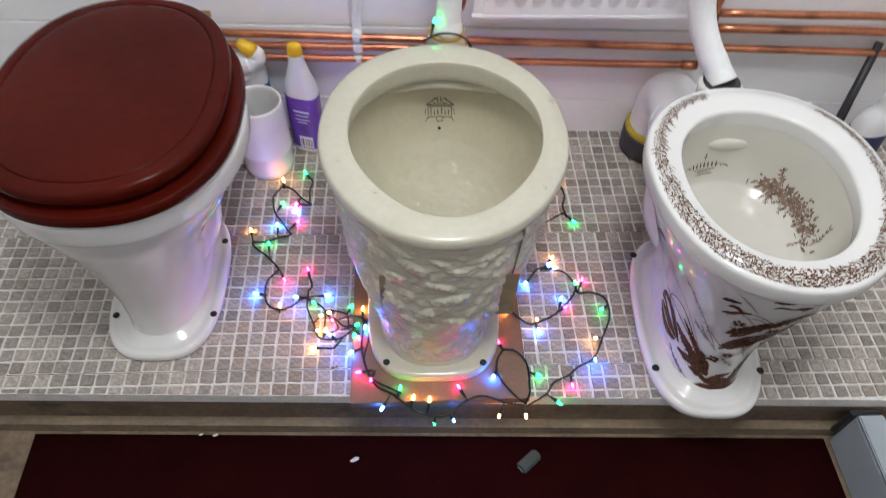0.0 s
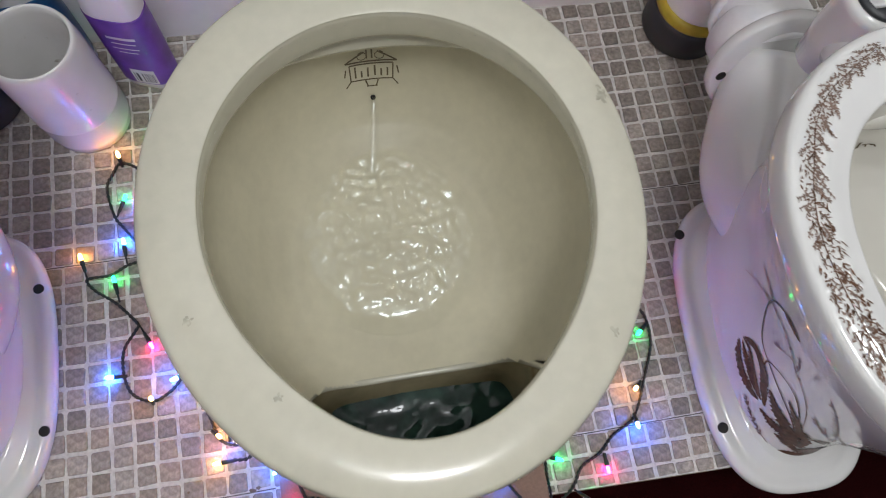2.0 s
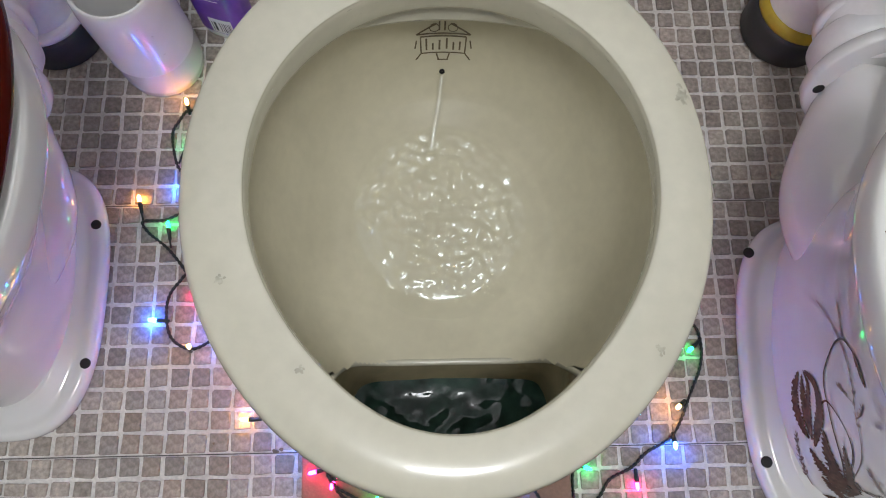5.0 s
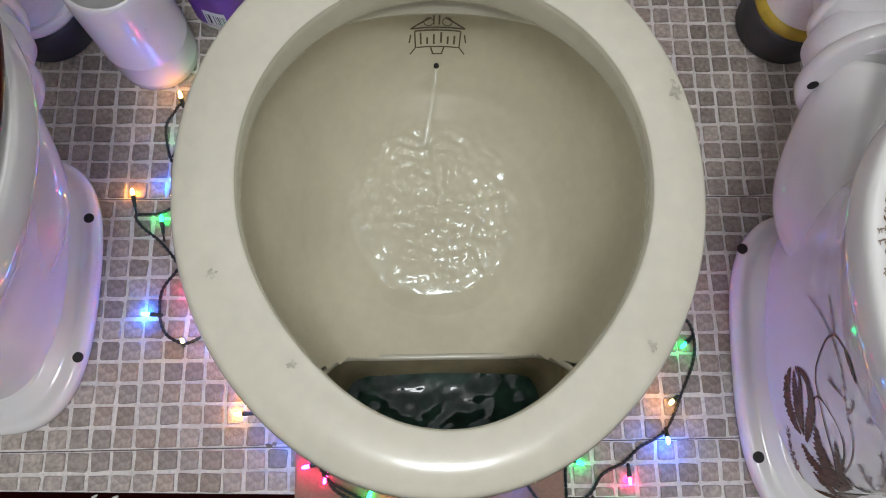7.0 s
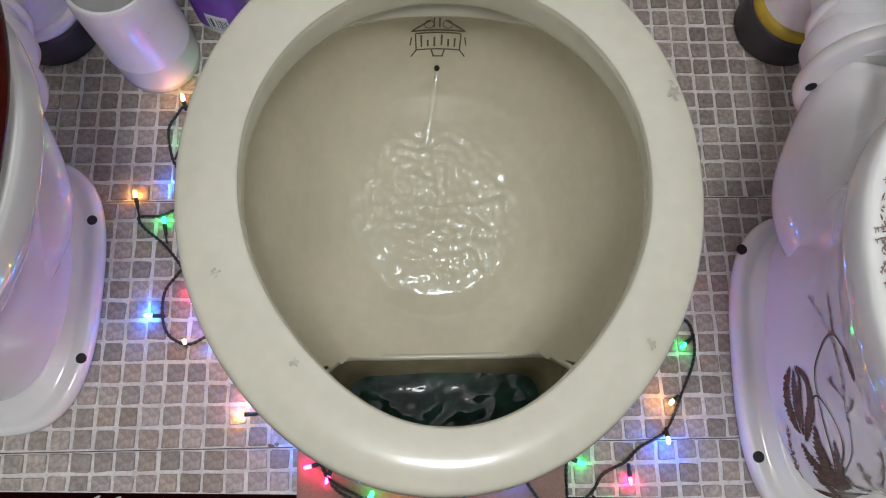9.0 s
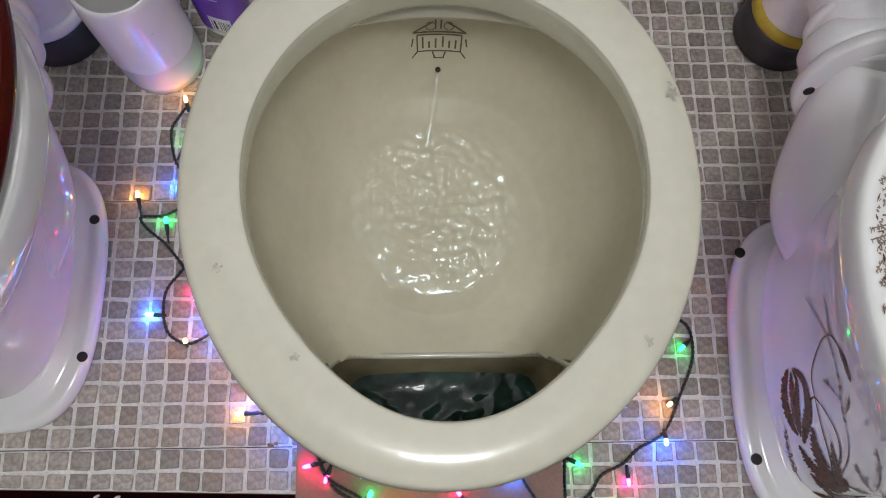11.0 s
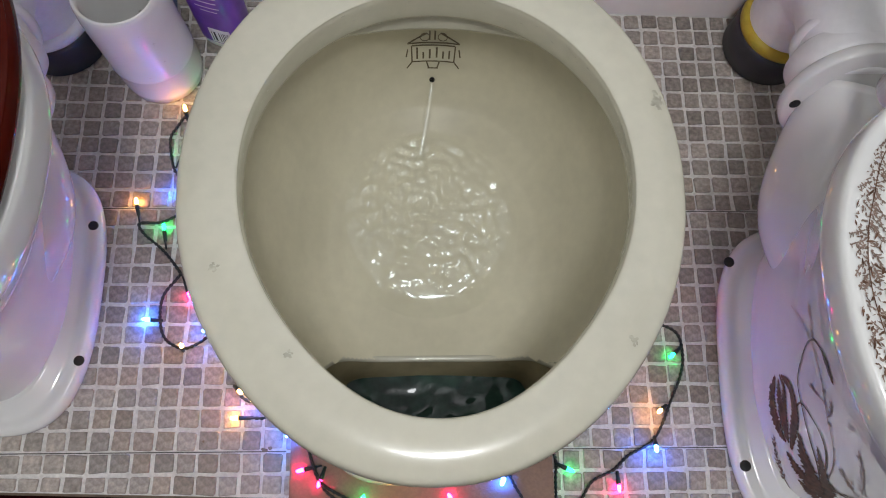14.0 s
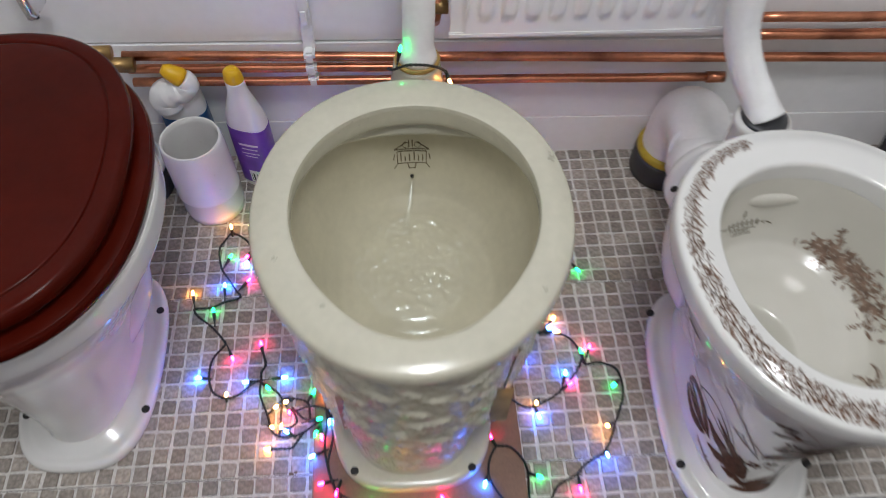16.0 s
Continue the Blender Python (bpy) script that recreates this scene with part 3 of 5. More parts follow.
# the trap: a rounded lip, walls going down and dark water
lip = [(TRAP_X - TRAP_W, 0.020), (TRAP_X - TRAP_W, 0.040), (TRAP_X - TRAP_W + 0.001, 0.060), (TRAP_X - TRAP_W + 0.007, 0.074), (TRAP_X - TRAP_W + 0.020, TRAP_Y), (TRAP_X - 0.05, TRAP_Y + 0.0005), (TRAP_X, TRAP_Y + 0.001),
       (TRAP_X + 0.05, TRAP_Y + 0.0005), (TRAP_X + TRAP_W - 0.020, TRAP_Y), (TRAP_X + TRAP_W - 0.007, 0.074), (TRAP_X + TRAP_W - 0.001, 0.060), (TRAP_X + TRAP_W, 0.040), (TRAP_X + TRAP_W, 0.020)]
lip_path = smooth_path([(x, y, bowl_place(B_OUT, SHELF, x, y) - 0.0022) for x, y in lip], 8)
v, f = tube(lip_path, 0.0032, 14)
put("trap_lip", mesh_of("trap_lip", v, f, CREAM), cream)
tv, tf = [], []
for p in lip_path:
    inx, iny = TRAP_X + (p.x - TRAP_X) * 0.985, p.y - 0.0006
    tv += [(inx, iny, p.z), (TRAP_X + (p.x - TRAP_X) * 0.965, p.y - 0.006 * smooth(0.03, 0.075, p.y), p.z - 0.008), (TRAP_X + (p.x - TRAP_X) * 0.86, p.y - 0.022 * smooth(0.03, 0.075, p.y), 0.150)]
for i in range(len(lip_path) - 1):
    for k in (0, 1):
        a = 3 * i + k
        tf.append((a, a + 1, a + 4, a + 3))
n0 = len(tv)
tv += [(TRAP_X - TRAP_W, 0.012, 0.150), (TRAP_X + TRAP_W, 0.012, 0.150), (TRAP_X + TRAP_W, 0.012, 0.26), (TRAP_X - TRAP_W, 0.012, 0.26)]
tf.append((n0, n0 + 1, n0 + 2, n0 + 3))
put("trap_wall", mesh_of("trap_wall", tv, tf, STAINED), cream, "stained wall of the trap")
# the chord-shaped flushing guard under the rear of the rim
gv, gf = [], []
for i in range(25):
    x = -0.066 + 0.185 * i / 24
    t = (x - 0.0265) / 0.150
    ya = 0.194 + 0.172 * (1 - abs(t) ** 2.08) ** (1 / 2.08)
    gv += [(x, 0.335 + 0.014 * (1 - ((i - 12) / 12) ** 2), 0.331), (x, max(ya, 0.336), 0.346), (x, 0.338 + 0.014 * (1 - ((i - 12) / 12) ** 2), 0.324)]
for i in range(24):
    a = 3 * i
    gf += [(a, a + 3, a + 4, a + 1), (a + 2, a + 5, a + 3, a)]
put("flush_guard", mesh_of("flush_guard", gv, gf, CREAM), cream)
bolt_hole(cream_bowl, 0.026, 0.3545, 0.2335, 0.0026, Matrix.Rotation(radians(62), 4, "X"))
# maker's cartouche, lettering left as plain bars
rear = Loft([(shelf_z(SHELF, q), *B_OUT[:2], q * B_OUT[2], q * B_OUT[3], q * B_OUT[4], B_OUT[5]) for q in (0.993, 0.98, 0.965, 0.945, 0.92, 0.89, 0.85)])
mark, MS = Decal(rear, 0.0009), 1.25
U0, V0 = math.pi / 2, 0.48
for a0, b0, a1, b1 in ((-0.021, -0.008, 0.021, -0.008), (-0.021, 0.009, 0.021, 0.009), (-0.021, -0.008, -0.021, 0.009), (0.021, -0.008, 0.021, 0.009),
                       (-0.025, -0.0105, 0.025, -0.0105), (-0.025, -0.0105, -0.006, -0.019), (0.025, -0.0105, 0.006, -0.019), (-0.021, 0.009, -0.027, 0.016), (0.021, 0.009, 0.027, 0.016),
                       (-0.006, 0.010, -0.004, 0.017), (0.006, 0.010, 0.004, 0.017), (-0.005, 0.0175, 0.005, 0.0175), (-0.001, -0.013, -0.001, -0.021), (0.0035, -0.013, 0.0035, -0.021),
                       (-0.025, -0.005, -0.027, 0.003), (0.025, -0.005, 0.027, 0.003)):
    line = [(MS * (a0 + (a1 - a0) * k / 4), MS * (b0 + (b1 - b0) * k / 4)) for k in range(5)]
    mark.stem(U0, V0, line, 0.0009)
for k, (h0, h1) in enumerate(((-0.006, 0.006), (-0.001, 0.006), (-0.004, 0.006), (-0.006, 0.005), (-0.002, 0.006), (-0.003, 0.006))):
    mark.stem(U0, V0, [(MS * (0.0155 - 0.0062 * k), MS * (h0 + (h1 - h0) * q / 3)) for q in range(4)], 0.0011)
for sx in (-1, 1):
    arc = [(MS * sx * (0.008 + 0.0045 * math.cos(q * 0.7)), MS * (-0.0155 + 0.0035 * math.sin(q * 0.7))) for q in range(9)]
    mark.stem(U0, V0, arc, 0.0005)
mark.put("makers_mark", MARK, cream_bowl, "olive printed maker's cartouche")
# worn spots on the rim
for k, (x, y, r) in enumerate(((-0.129, 0.121, 0.0045), (0.157, 0.068, 0.0045), (0.192, 0.250, 0.009), (-0.045, 0.372, 0.003), (0.11, 0.366, 0.003), (-0.075, 0.062, 0.0035))):
    rng = random.Random(40 + k)
    best = min(((crim.point(2 * math.pi * i / 240, 0.42 + 0.25 * j / 40) - Vector((x, y, C_TOP))).length, i, j) for i in range(240) for j in range(41))
    spot = Decal(crim, 0.0003)
    for q in range(16):
        spot.leaf(2 * math.pi * best[1] / 240, 0.42 + 0.25 * best[2] / 40, rng.gauss(0, 0.28) * r, rng.gauss(0, 0.28) * r, rng.uniform(0, 6.28), r * rng.uniform(0.3, 0.7), r * 0.26, 0.5, rng)
    spot.put("worn_spot", CREAM_DIRT, cream_rim, "chipped grey spot in the glaze")
# grime along the inner edge of the rim
grng = random.Random(77)
grime = Decal(crim, 0.0004)
for q in range(120):
    a = grng.gauss(0.05, 0.30) if q < 90 else grng.uniform(0, 6.28)
    grime.leaf(a, grng.uniform(0.755, 0.86), 0, 0, grng.choice((0.0, 3.14)) + grng.uniform(-0.3, 0.3), grng.uniform(0.001, 0.006), grng.uniform(0.0002, 0.0007), 0.6, grng)
tagged(grime.put("grime", CREAM_DIRT, cream_rim, "grey grime along the inner rim"), kind="stuff")
# flush inlet at the back
v, f = lathe([(0.032, 0.24), (0.038, 0.30), (0.0385, 0.325), (0.0345, 0.350), (0.0325, 0.364), (0.031, 0.368), (0.020, 0.368)], (0.038, 0.447, 0), 40)
put("flush_inlet", mesh_of("flush_inlet", v, f, CREAM), cream)
v, f = tube([Vector((0.03, 0.388, 0.302)), Vector((0.034, 0.41, 0.305)), Vector((0.038, 0.445, 0.30))], [0.034, 0.033, 0.031], 24)
put("inlet_neck", mesh_of("inlet_neck", v, f, CREAM), cream)

water = thing("bowl_water", (0.03, 0.2, 0.19), "shallow clear water rippling under a thin trickle", "water")


def ripple_sheet(cx, cy, rx, ry, z, amp):
    vs, fs = [], []
    nr, na = 110, 200
    for j in range(nr + 1):
        for i in range(na):
            a, r = 2 * math.pi * i / na, j / nr
            x, y = cx + rx * r * math.cos(a), cy + ry * r * math.sin(a)
            d = math.hypot(x - 0.021, (y - 0.240) * 0.95)
            ragged = 0.084 + 0.030 * noise.noise(Vector((x * 28, y * 28, 9)))
            w = math.exp(-(d / ragged) ** 4) * amp
            h = w * (math.sin(d * 420 + 6 * noise.noise(Vector((x * 30, y * 30, 0)))) * 0.10 + 1.1 * noise.noise(Vector((x * 62 + 1.2 * noise.noise(Vector((x * 36, y * 36, 1))), y * 100 + 1.2 * noise.noise(Vector((x * 36, y * 36, 4))), 2))) + 0.55 * noise.noise(Vector((x * 150, y * 130, 5))) + 0.06 * noise.noise(Vector((x * 400, y * 300, 5))))
            vs.append((x, y, z + h * smooth(1.0, 0.7, r) - 0.011 * smooth(0.72, 1.0, r)))
    for j in range(nr):
        for i in range(na):
            a, b = j * na + i, j * na + (i + 1) % na
            fs.append((a, b, b + na, a + na))
    return vs, fs


vs, fs = ripple_sheet(0.0230, 0.222, 0.110, 0.108, 0.2022, 0.0042)
put("sheet", mesh_of("sheet", vs, fs, WATER), water)
v, f = tube(smooth_path([(0.026, 0.3535, 0.234), (0.0254, 0.346, 0.2325), (0.0228, 0.328, 0.2235), (0.0185, 0.305, 0.2125), (0.0140, 0.282, 0.2035)], 5), [0.0040, 0.0042, 0.0046, 0.0050] + [0.0050] * 17, 12)
put("trickle", mesh_of("trickle", v, f, TRICKLE), water)
# trap water surface; its near-black colour carries the shade of the depth
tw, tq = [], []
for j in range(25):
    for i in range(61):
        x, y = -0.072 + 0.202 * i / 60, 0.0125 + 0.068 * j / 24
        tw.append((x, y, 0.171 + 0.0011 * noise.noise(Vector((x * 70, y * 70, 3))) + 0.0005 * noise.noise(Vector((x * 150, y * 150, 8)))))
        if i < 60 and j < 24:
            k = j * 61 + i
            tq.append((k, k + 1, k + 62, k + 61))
trap_water = put("trap_water", mesh_of("trap_water", tw, tq, DARK_WATER), water, "greenish water standing in the trap, the depth's shade in its colour")

# hardboard sheet under the middle toilet
board_sheet = thing("hardboard_sheet", (0.02, 0.1, 0.0), "brown hardboard sheet under the cream toilet", "board")
part("panel", box(-0.133, 0.168, -0.073, 0.33, 0.0004, 0.0178, 0.0012, 0.5), BOARD, board_sheet)

# --- white flush pipe above it
pipe = thing("flush_pipe", (0.042, 0.45, 0.37), "white plastic flush pipe running up the wall", "pipe", "flush pipes")
v, f = tube(smooth_path([(0.039, 0.448, 0.372), (0.041, 0.452, 0.42), (0.042, 0.46, 0.50), (0.042, 0.47, 0.62), (0.042, 0.47, 0.9), (0.042, 0.47, 1.3)], 8), [0.0275, 0.0265, 0.0250, 0.0230] + [0.0215] * 37, 28)
put("tube", mesh_of("tube", v, f, PVC), pipe)
v, f = lathe([(0.0195, 0.0), (0.0305, 0.0), (0.0318, 0.002), (0.0305, 0.005), (0.0195, 0.0055)], (0.0385, 0.4475, 0.3685), 36)
put("seal", mesh_of("seal", v, f, AMBER), pipe, "aged amber putty seal")
v, f = lathe([(0.0195, 0), (0.0225, 0.001), (0.0225, 0.03), (0.0195, 0.031)], (0.042, 0.461, 0.475), 32)
put("coupling", mesh_of("coupling", v, f, PVC), pipe)


def trap_arm(parent, cx, side, material):
    """The outlet at the back of a pan: neck, round flange with bolt holes."""
    p = smooth_path([(cx - side * 0.005, 0.13, 0.09), (cx + side * 0.012, 0.19, 0.092), (cx + side * 0.030, 0.258, 0.10), (cx + side * 0.020, 0.325, 0.125), (cx, 0.392, 0.155)], 8)
    n = len(p)
    v, f = tube(p, [0.048 + 0.014 * math.sin(math.pi * min(1, i / (n * 0.9))) for i in range(n)], 36)
    put("trap_neck", mesh_of("trap_neck", v, f, material), parent)
    d = Matrix.Rotation(radians(-104), 4, "X")
    v, f = lathe([(0.044, -0.008), (0.072, -0.008), (0.075, -0.005), (0.075, 0.006), (0.071, 0.010), (0.044, 0.010)], (cx, 0.388, 0.152), 48, d)
    flange = put("trap_flange", mesh_of("trap_flange", v, f, material), parent)
    for a in (5, 90, 175):
        c = Vector((cx, 0.388, 0.152)) + (d @ Vector((0.062 * math.cos(radians(a)), 0.062 * math.sin(radians(a)), -0.0082)))
        bolt_hole(flange, c.x, c.y, c.z, 0.0062, d @ Matrix.Rotation(math.pi, 4, "X"))


def soil_pipe(cx, sx, sy, yellow, label):
    """A soil pipe rising from the floor and bending to the pan."""
    ob = thing("soil_pipe", (sx, sy, 0), label, "pipe", "soil pipes")
    v, f = tube(smooth_path([(sx, sy, 0.06), (sx, sy, 0.105), (sx, sy - 0.010, 0.148), (sx + (cx - sx) * 0.3, sy - 0.045, 0.175), (sx + (cx - sx) * 0.7, sy - 0.095, 0.168), (cx, 0.402, 0.155)], 8), 0.0515, 36)
    put("elbow", mesh_of("elbow", v, f, PVC), ob)
    d = Matrix.Rotation(radians(-100), 4, "X")
    v, f = lathe([(0.052, -0.004), (0.060, -0.003), (0.062, 0.002), (0.062, 0.028), (0.059, 0.032), (0.052, 0.033)], (cx, 0.408, 0.157), 44, d)
    put("socket_ring", mesh_of("socket_ring", v, f, PVC), ob)
    v, f = lathe([(0.0525, 0.004), (0.0565, 0.004), (0.0575, 0.010), (0.0565, 0.016), (0.0525, 0.017)], (cx, 0.446, 0.164), 44, d)
    put("joint_ring", mesh_of("joint_ring", v, f, PVC), ob)
    v, f = lathe([(0.04, 0.0006), (0.055, 0.0006), (0.0595, 0.004), (0.0605, 0.05), (0.058, 0.056), (0.045, 0.056)], (sx, sy, 0), 44)
    put("collar", mesh_of("collar", v, f, RUBBER), ob, "black rubber floor collar")
    v, f = lathe([(0.045, 0.0561), (0.058, 0.0561), (0.059, 0.060), (0.0585, 0.068), (0.055, 0.071), (0.045, 0.071)], (sx, sy, 0), 44)
    put("ring", mesh_of("ring", v, f, YELLOW_RUBBER if yellow else PVC), ob, "yellow sealing ring" if yellow else "pale sealing ring")
    return ob


# --- the printed white toilet
print_toilet = thing("toilet", (0.49, 0.08, 0), "white glazed pedestal toilet printed with brown flowers, open bowl", "toilet", "toilets")
R_OUT = (0.494, 0.115, 0.176, 0.222, 0.178, 2.12)
R_IN = (0.490, 0.105, 0.122, 0.160, 0.128, 2.12)
R_TOP = 0.380
R_TURN, R_PIV = -3.0, (0.494, 0.1)
rrim = rim_loft(R_OUT, R_IN, R_TOP, R_TURN, R_PIV, 0.005, 0.036, 0.011)
print_rim = put("rim", rrim.mesh("rim", WHITE, 128, 44), print_toilet)
rbody = Loft([(0.020, 0.490, 0.08, 0.074, 0.150, 0.18, 2.3), (0.05, 0.490, 0.08, 0.074, 0.142, 0.19, 2.2), (0.11, 0.490, 0.085, 0.084, 0.142, 0.19, 2.1), (0.18, 0.491, 0.092, 0.103, 0.158, 0.18, 2.1), (0.25, 0.492, 0.10, 0.130, 0.180, 0.165, 2.1),
              (0.305, 0.493, 0.108, 0.152, 0.200, 0.16, 2.1), (0.335, 0.494, 0.113, 0.162, 0.210, 0.168, 2.1), (0.349, 0.494, 0.115, 0.166, 0.213, 0.17, 2.1)], R_TURN, R_PIV)
print_pedestal = put("pedestal", rbody.mesh("pedestal", WHITE, 128, 70, cap_lo=True), print_toilet)


def moulded_base(parent, cx, cy, ax, af, ar, n, turn=0.0, piv=(0, 0)):
    lo = Loft([(0.0006, cx, cy, ax - 0.003, af - 0.003, ar - 0.003, n), (0.004, cx, cy, ax, af, ar, n), (0.013, cx, cy, ax, af, ar, n), (0.018, cx, cy, ax - 0.004, af - 0.004, ar - 0.004, n), (0.0195, cx, cy, ax - 0.009, af - 0.009, ar - 0.009, n),
               (0.0185, cx, cy, ax - 0.018, af - 0.018, ar - 0.018, n), (0.022, cx, cy, ax - 0.026, af - 0.026, ar - 0.026, n), (0.027, cx, cy, ax - 0.036, af - 0.036, ar - 0.036, n)], turn, piv)
    return put("base", lo.mesh("base", WHITE, 112, 32, cap_lo=True, cap_hi=True), parent)


print_base = moulded_base(print_toilet, 0.490, 0.085, 0.106, 0.196, 0.185, 2.9, R_TURN, R_PIV)
for x, y in ((0.407, 0.225), (0.395, -0.021), (0.585, 0.215), (0.578, -0.03)):
    bolt_hole(print_base, x, y, 0.0197, 0.0065)
RB = (0.490, 0.105, 0.1235, 0.1615, 0.1295, 2.12)
RSHELF = [(1.0, 0.380), (0.985, 0.325), (0.95, 0.285), (0.90, 0.262), (0.82, 0.245), (0.68, 0.234), (0.5, 0.229), (0.25, 0.227), (0.0, 0.2265)]
print_bowl = put("bowl", bowl_mesh("bowl", WHITE_AGED, RB, RSHELF, 128, 60, R_TURN, R_PIV, (0.440, 0.065, 0.065, 0.045)), print_toilet, "shallow white bowl with a dished outlet")
trap_arm(print_toilet, 0.508, -1, WHITE)
v, f = lathe([(0.028, 0.25), (0.034, 0.29), (0.035, 0.335), (0.0365, 0.34), (0.0365, 0.35), (0.025, 0.351)], (0.496, 0.335, 0), 40)
put("flush_inlet", mesh_of("flush_inlet", v, f, WHITE), print_toilet)
v, f = tube([Vector((0.495, 0.26, 0.30)), Vector((0.496, 0.30, 0.30)), Vector((0.496, 0.335, 0.29))], [0.034, 0.033, 0.030], 24)
put("inlet_neck", mesh_of("inlet_neck", v, f, WHITE), print_toilet)

# brown printed garland round the rim top, sparse at the back and dense at the front
rng = random.Random(7)
WEST, FRONT = math.pi, 1.5 * math.pi
g, main = Decal(rrim, 0.0007), Decal(rrim, 0.0009)
u = 1.95
while u < 7.15:
    dense = math.exp(-((u - FRONT) / 1.45) ** 4)
    heading = 0.0 if u < FRONT else math.pi
    # overlapping laurel leaves in lanes, with pale gaps between them
    for lane in (-1.5, -0.5, 0.5, 1.5):
        for q in range(2):
            if rng.random() < dense * 0.92:
                main.leaf(u + rng.uniform(-0.012, 0.012), 0.497, 0, lane * 0.0060 + rng.uniform(-0.0040, 0.0040), heading + math.copysign(0.5, lane) * (1 if u < FRONT else -1) + rng.gauss(0, 0.75), rng.uniform(0.0035, 0.0075), rng.uniform(0.0005, 0.0011), 0.45, rng)
        for q in range(2):
            g.leaf(u, 0.497, 0, lane * (0.0035 + 0.0042 * dense) + rng.uniform(-0.002, 0.002), rng.uniform(0, 6.28), rng.uniform(0.002, 0.0045), rng.uniform(0.0004, 0.0009), 0.3, rng)
    # thin twigs with small leaves where the garland thins out
    if dense < 0.75 and rng.random() < 0.5:
        side = rng.choice((-1, 1))
        g.sprig(u, 0.497, 0, side * 0.002, heading + side * rng.uniform(0.4, 1.1), rng.uniform(0.008, 0.016), rng, 0.0032, 5, 0.5)
    u += 0.022
main.vine([(2.0 + 0.2 * k, 0.497 + 0.008 * math.sin(k * 1.9)) for k in range(26)], 0.00035)
tagged(g.put("rim_print", BROWN_FINE, print_rim, "fine brown printed sprigs"), kind="stuff")
tagged(main.put("rim_garland", BROWN_GARLAND, print_rim, "brown printed garland round the rim"), kind="stuff")

# large printed plants up the pedestal
bp, bf = Decal(rbody, 0.0006), Decal(rbody, 0.0006)


def seed_head(mirror):
    """A poppy with a shaggy head, a nodding bud and leaves at its foot; mirror turns it to the other flank."""
    def at(*pts):
        return [(3 * math.pi - u if mirror else u, q) for u, q in pts]
    bp.vine(at((4.42, 0.17), (4.10, 0.27), (3.87, 0.326), (3.56, 0.372), (3.36, 0.391), (3.27, 0.43), (3.22, 0.50), (3.22, 0.56), (3.25, 0.61), (3.33, 0.664)), 0.0011)
    bp.vine(at((4.44, 0.17), (4.14, 0.28), (3.88, 0.385), (3.72, 0.425), (3.59, 0.417), (3.48, 0.378), (3.51, 0.326)), 0.0011)
    bp.blade(at((3.32, 0.655), (3.38, 0.668), (3.47, 0.672)), 0.0050, rng, 0.35)
    # the head: two shaggy halves with pale veins left open between them
    bp.blade(at((3.22, 0.245), (3.32, 0.205), (3.45, 0.190), (3.60, 0.190), (3.72, 0.205)), 0.0085, rng, 0.45)
    bp.blade(at((3.23, 0.275), (3.33, 0.290), (3.45, 0.268), (3.58, 0.245), (3.74, 0.215)), 0.0050, rng, 0.4)
    bp.blade(at((3.24, 0.285), (3.34, 0.330), (3.45, 0.335), (3.56, 0.315), (3.68, 0.262), (3.80, 0.215)), 0.0078, rng, 0.25)
    bp.blade(at((3.25, 0.262), (3.36, 0.250), (3.50, 0.238), (3.70, 0.214)), 0.0072, rng, 0.5)
    bp.blade(at((3.46, 0.225), (3.56, 0.222), (3.66, 0.220)), 0.0030, rng, 0.5)
    for q in range(16):
        t = rng.random()
        bp.leaf(at((3.26 + 0.42 * t, 0))[0][0], 0.205 - 0.03 * math.sin(math.pi * t), 0, 0, -1.57 + rng.uniform(-0.5, 0.5), rng.uniform(0.004, 0.008), 0.0010, 0.5, rng)
    # toothed leaves rising from the foot
    bp.blade(at((4.44, 0.17), (4.15, 0.225), (3.90, 0.262), (3.69, 0.300)), 0.0085, rng, 0.5)
    bp.blade(at((4.44, 0.17), (4.15, 0.190), (3.98, 0.188), (3.80, 0.185)), 0.0075, rng, 0.6)
    bp.blade(at((4.46, 0.17), (4.20, 0.262), (4.00, 0.318), (3.80, 0.368)), 0.0048, rng, 0.5)
    bp.blade(at((4.48, 0.16), (4.34, 0.235), (4.22, 0.285)), 0.0062, rng, 0.6)
    bp.blade(at((4.50, 0.13), (4.30, 0.150), (4.10, 0.155)), 0.0060, rng, 0.6)
    for path, n in ((((4.14, 0.30), (3.80, 0.46), (3.59, 0.53), (3.40, 0.59), (3.25, 0.575), (3.09, 0.50), (2.92, 0.40)), 15), (((4.30, 0.03), (4.0, 0.07), (3.80, 0.10), (3.62, 0.137)), 12), (((4.36, 0.35), (4.15, 0.44), (3.95, 0.54), (3.77, 0.63)), 11),
                    (((4.34, 0.35), (4.12, 0.39), (3.95, 0.43)), 8), (((3.30, 0.58), (3.17, 0.60), (3.06, 0.58)), 7), (((3.52, 0.55), (3.45, 0.50), (3.40, 0.47)), 5), (((3.60, 0.52), (3.58, 0.57), (3.53, 0.61)), 5)):
        bf.vine(at(*path), 0.0006)
        line = smooth_path([(u, q, 0) for u, q in path], 7)
        for q in range(n):
            c = line[int((0.30 + 0.69 * q / n) * (len(line) - 1))]
            for side in (-1, 1):
                ang = rng.uniform(2.2, 3.6) + side * 0.75
                bf.leaf(at((c.x, 0))[0][0], c.y, 0, 0, ang if not mirror else math.pi - ang, rng.uniform(0.004, 0.0075), rng.uniform(0.0009, 0.0016), 0.4, rng)


seed_head(False)
seed_head(True)
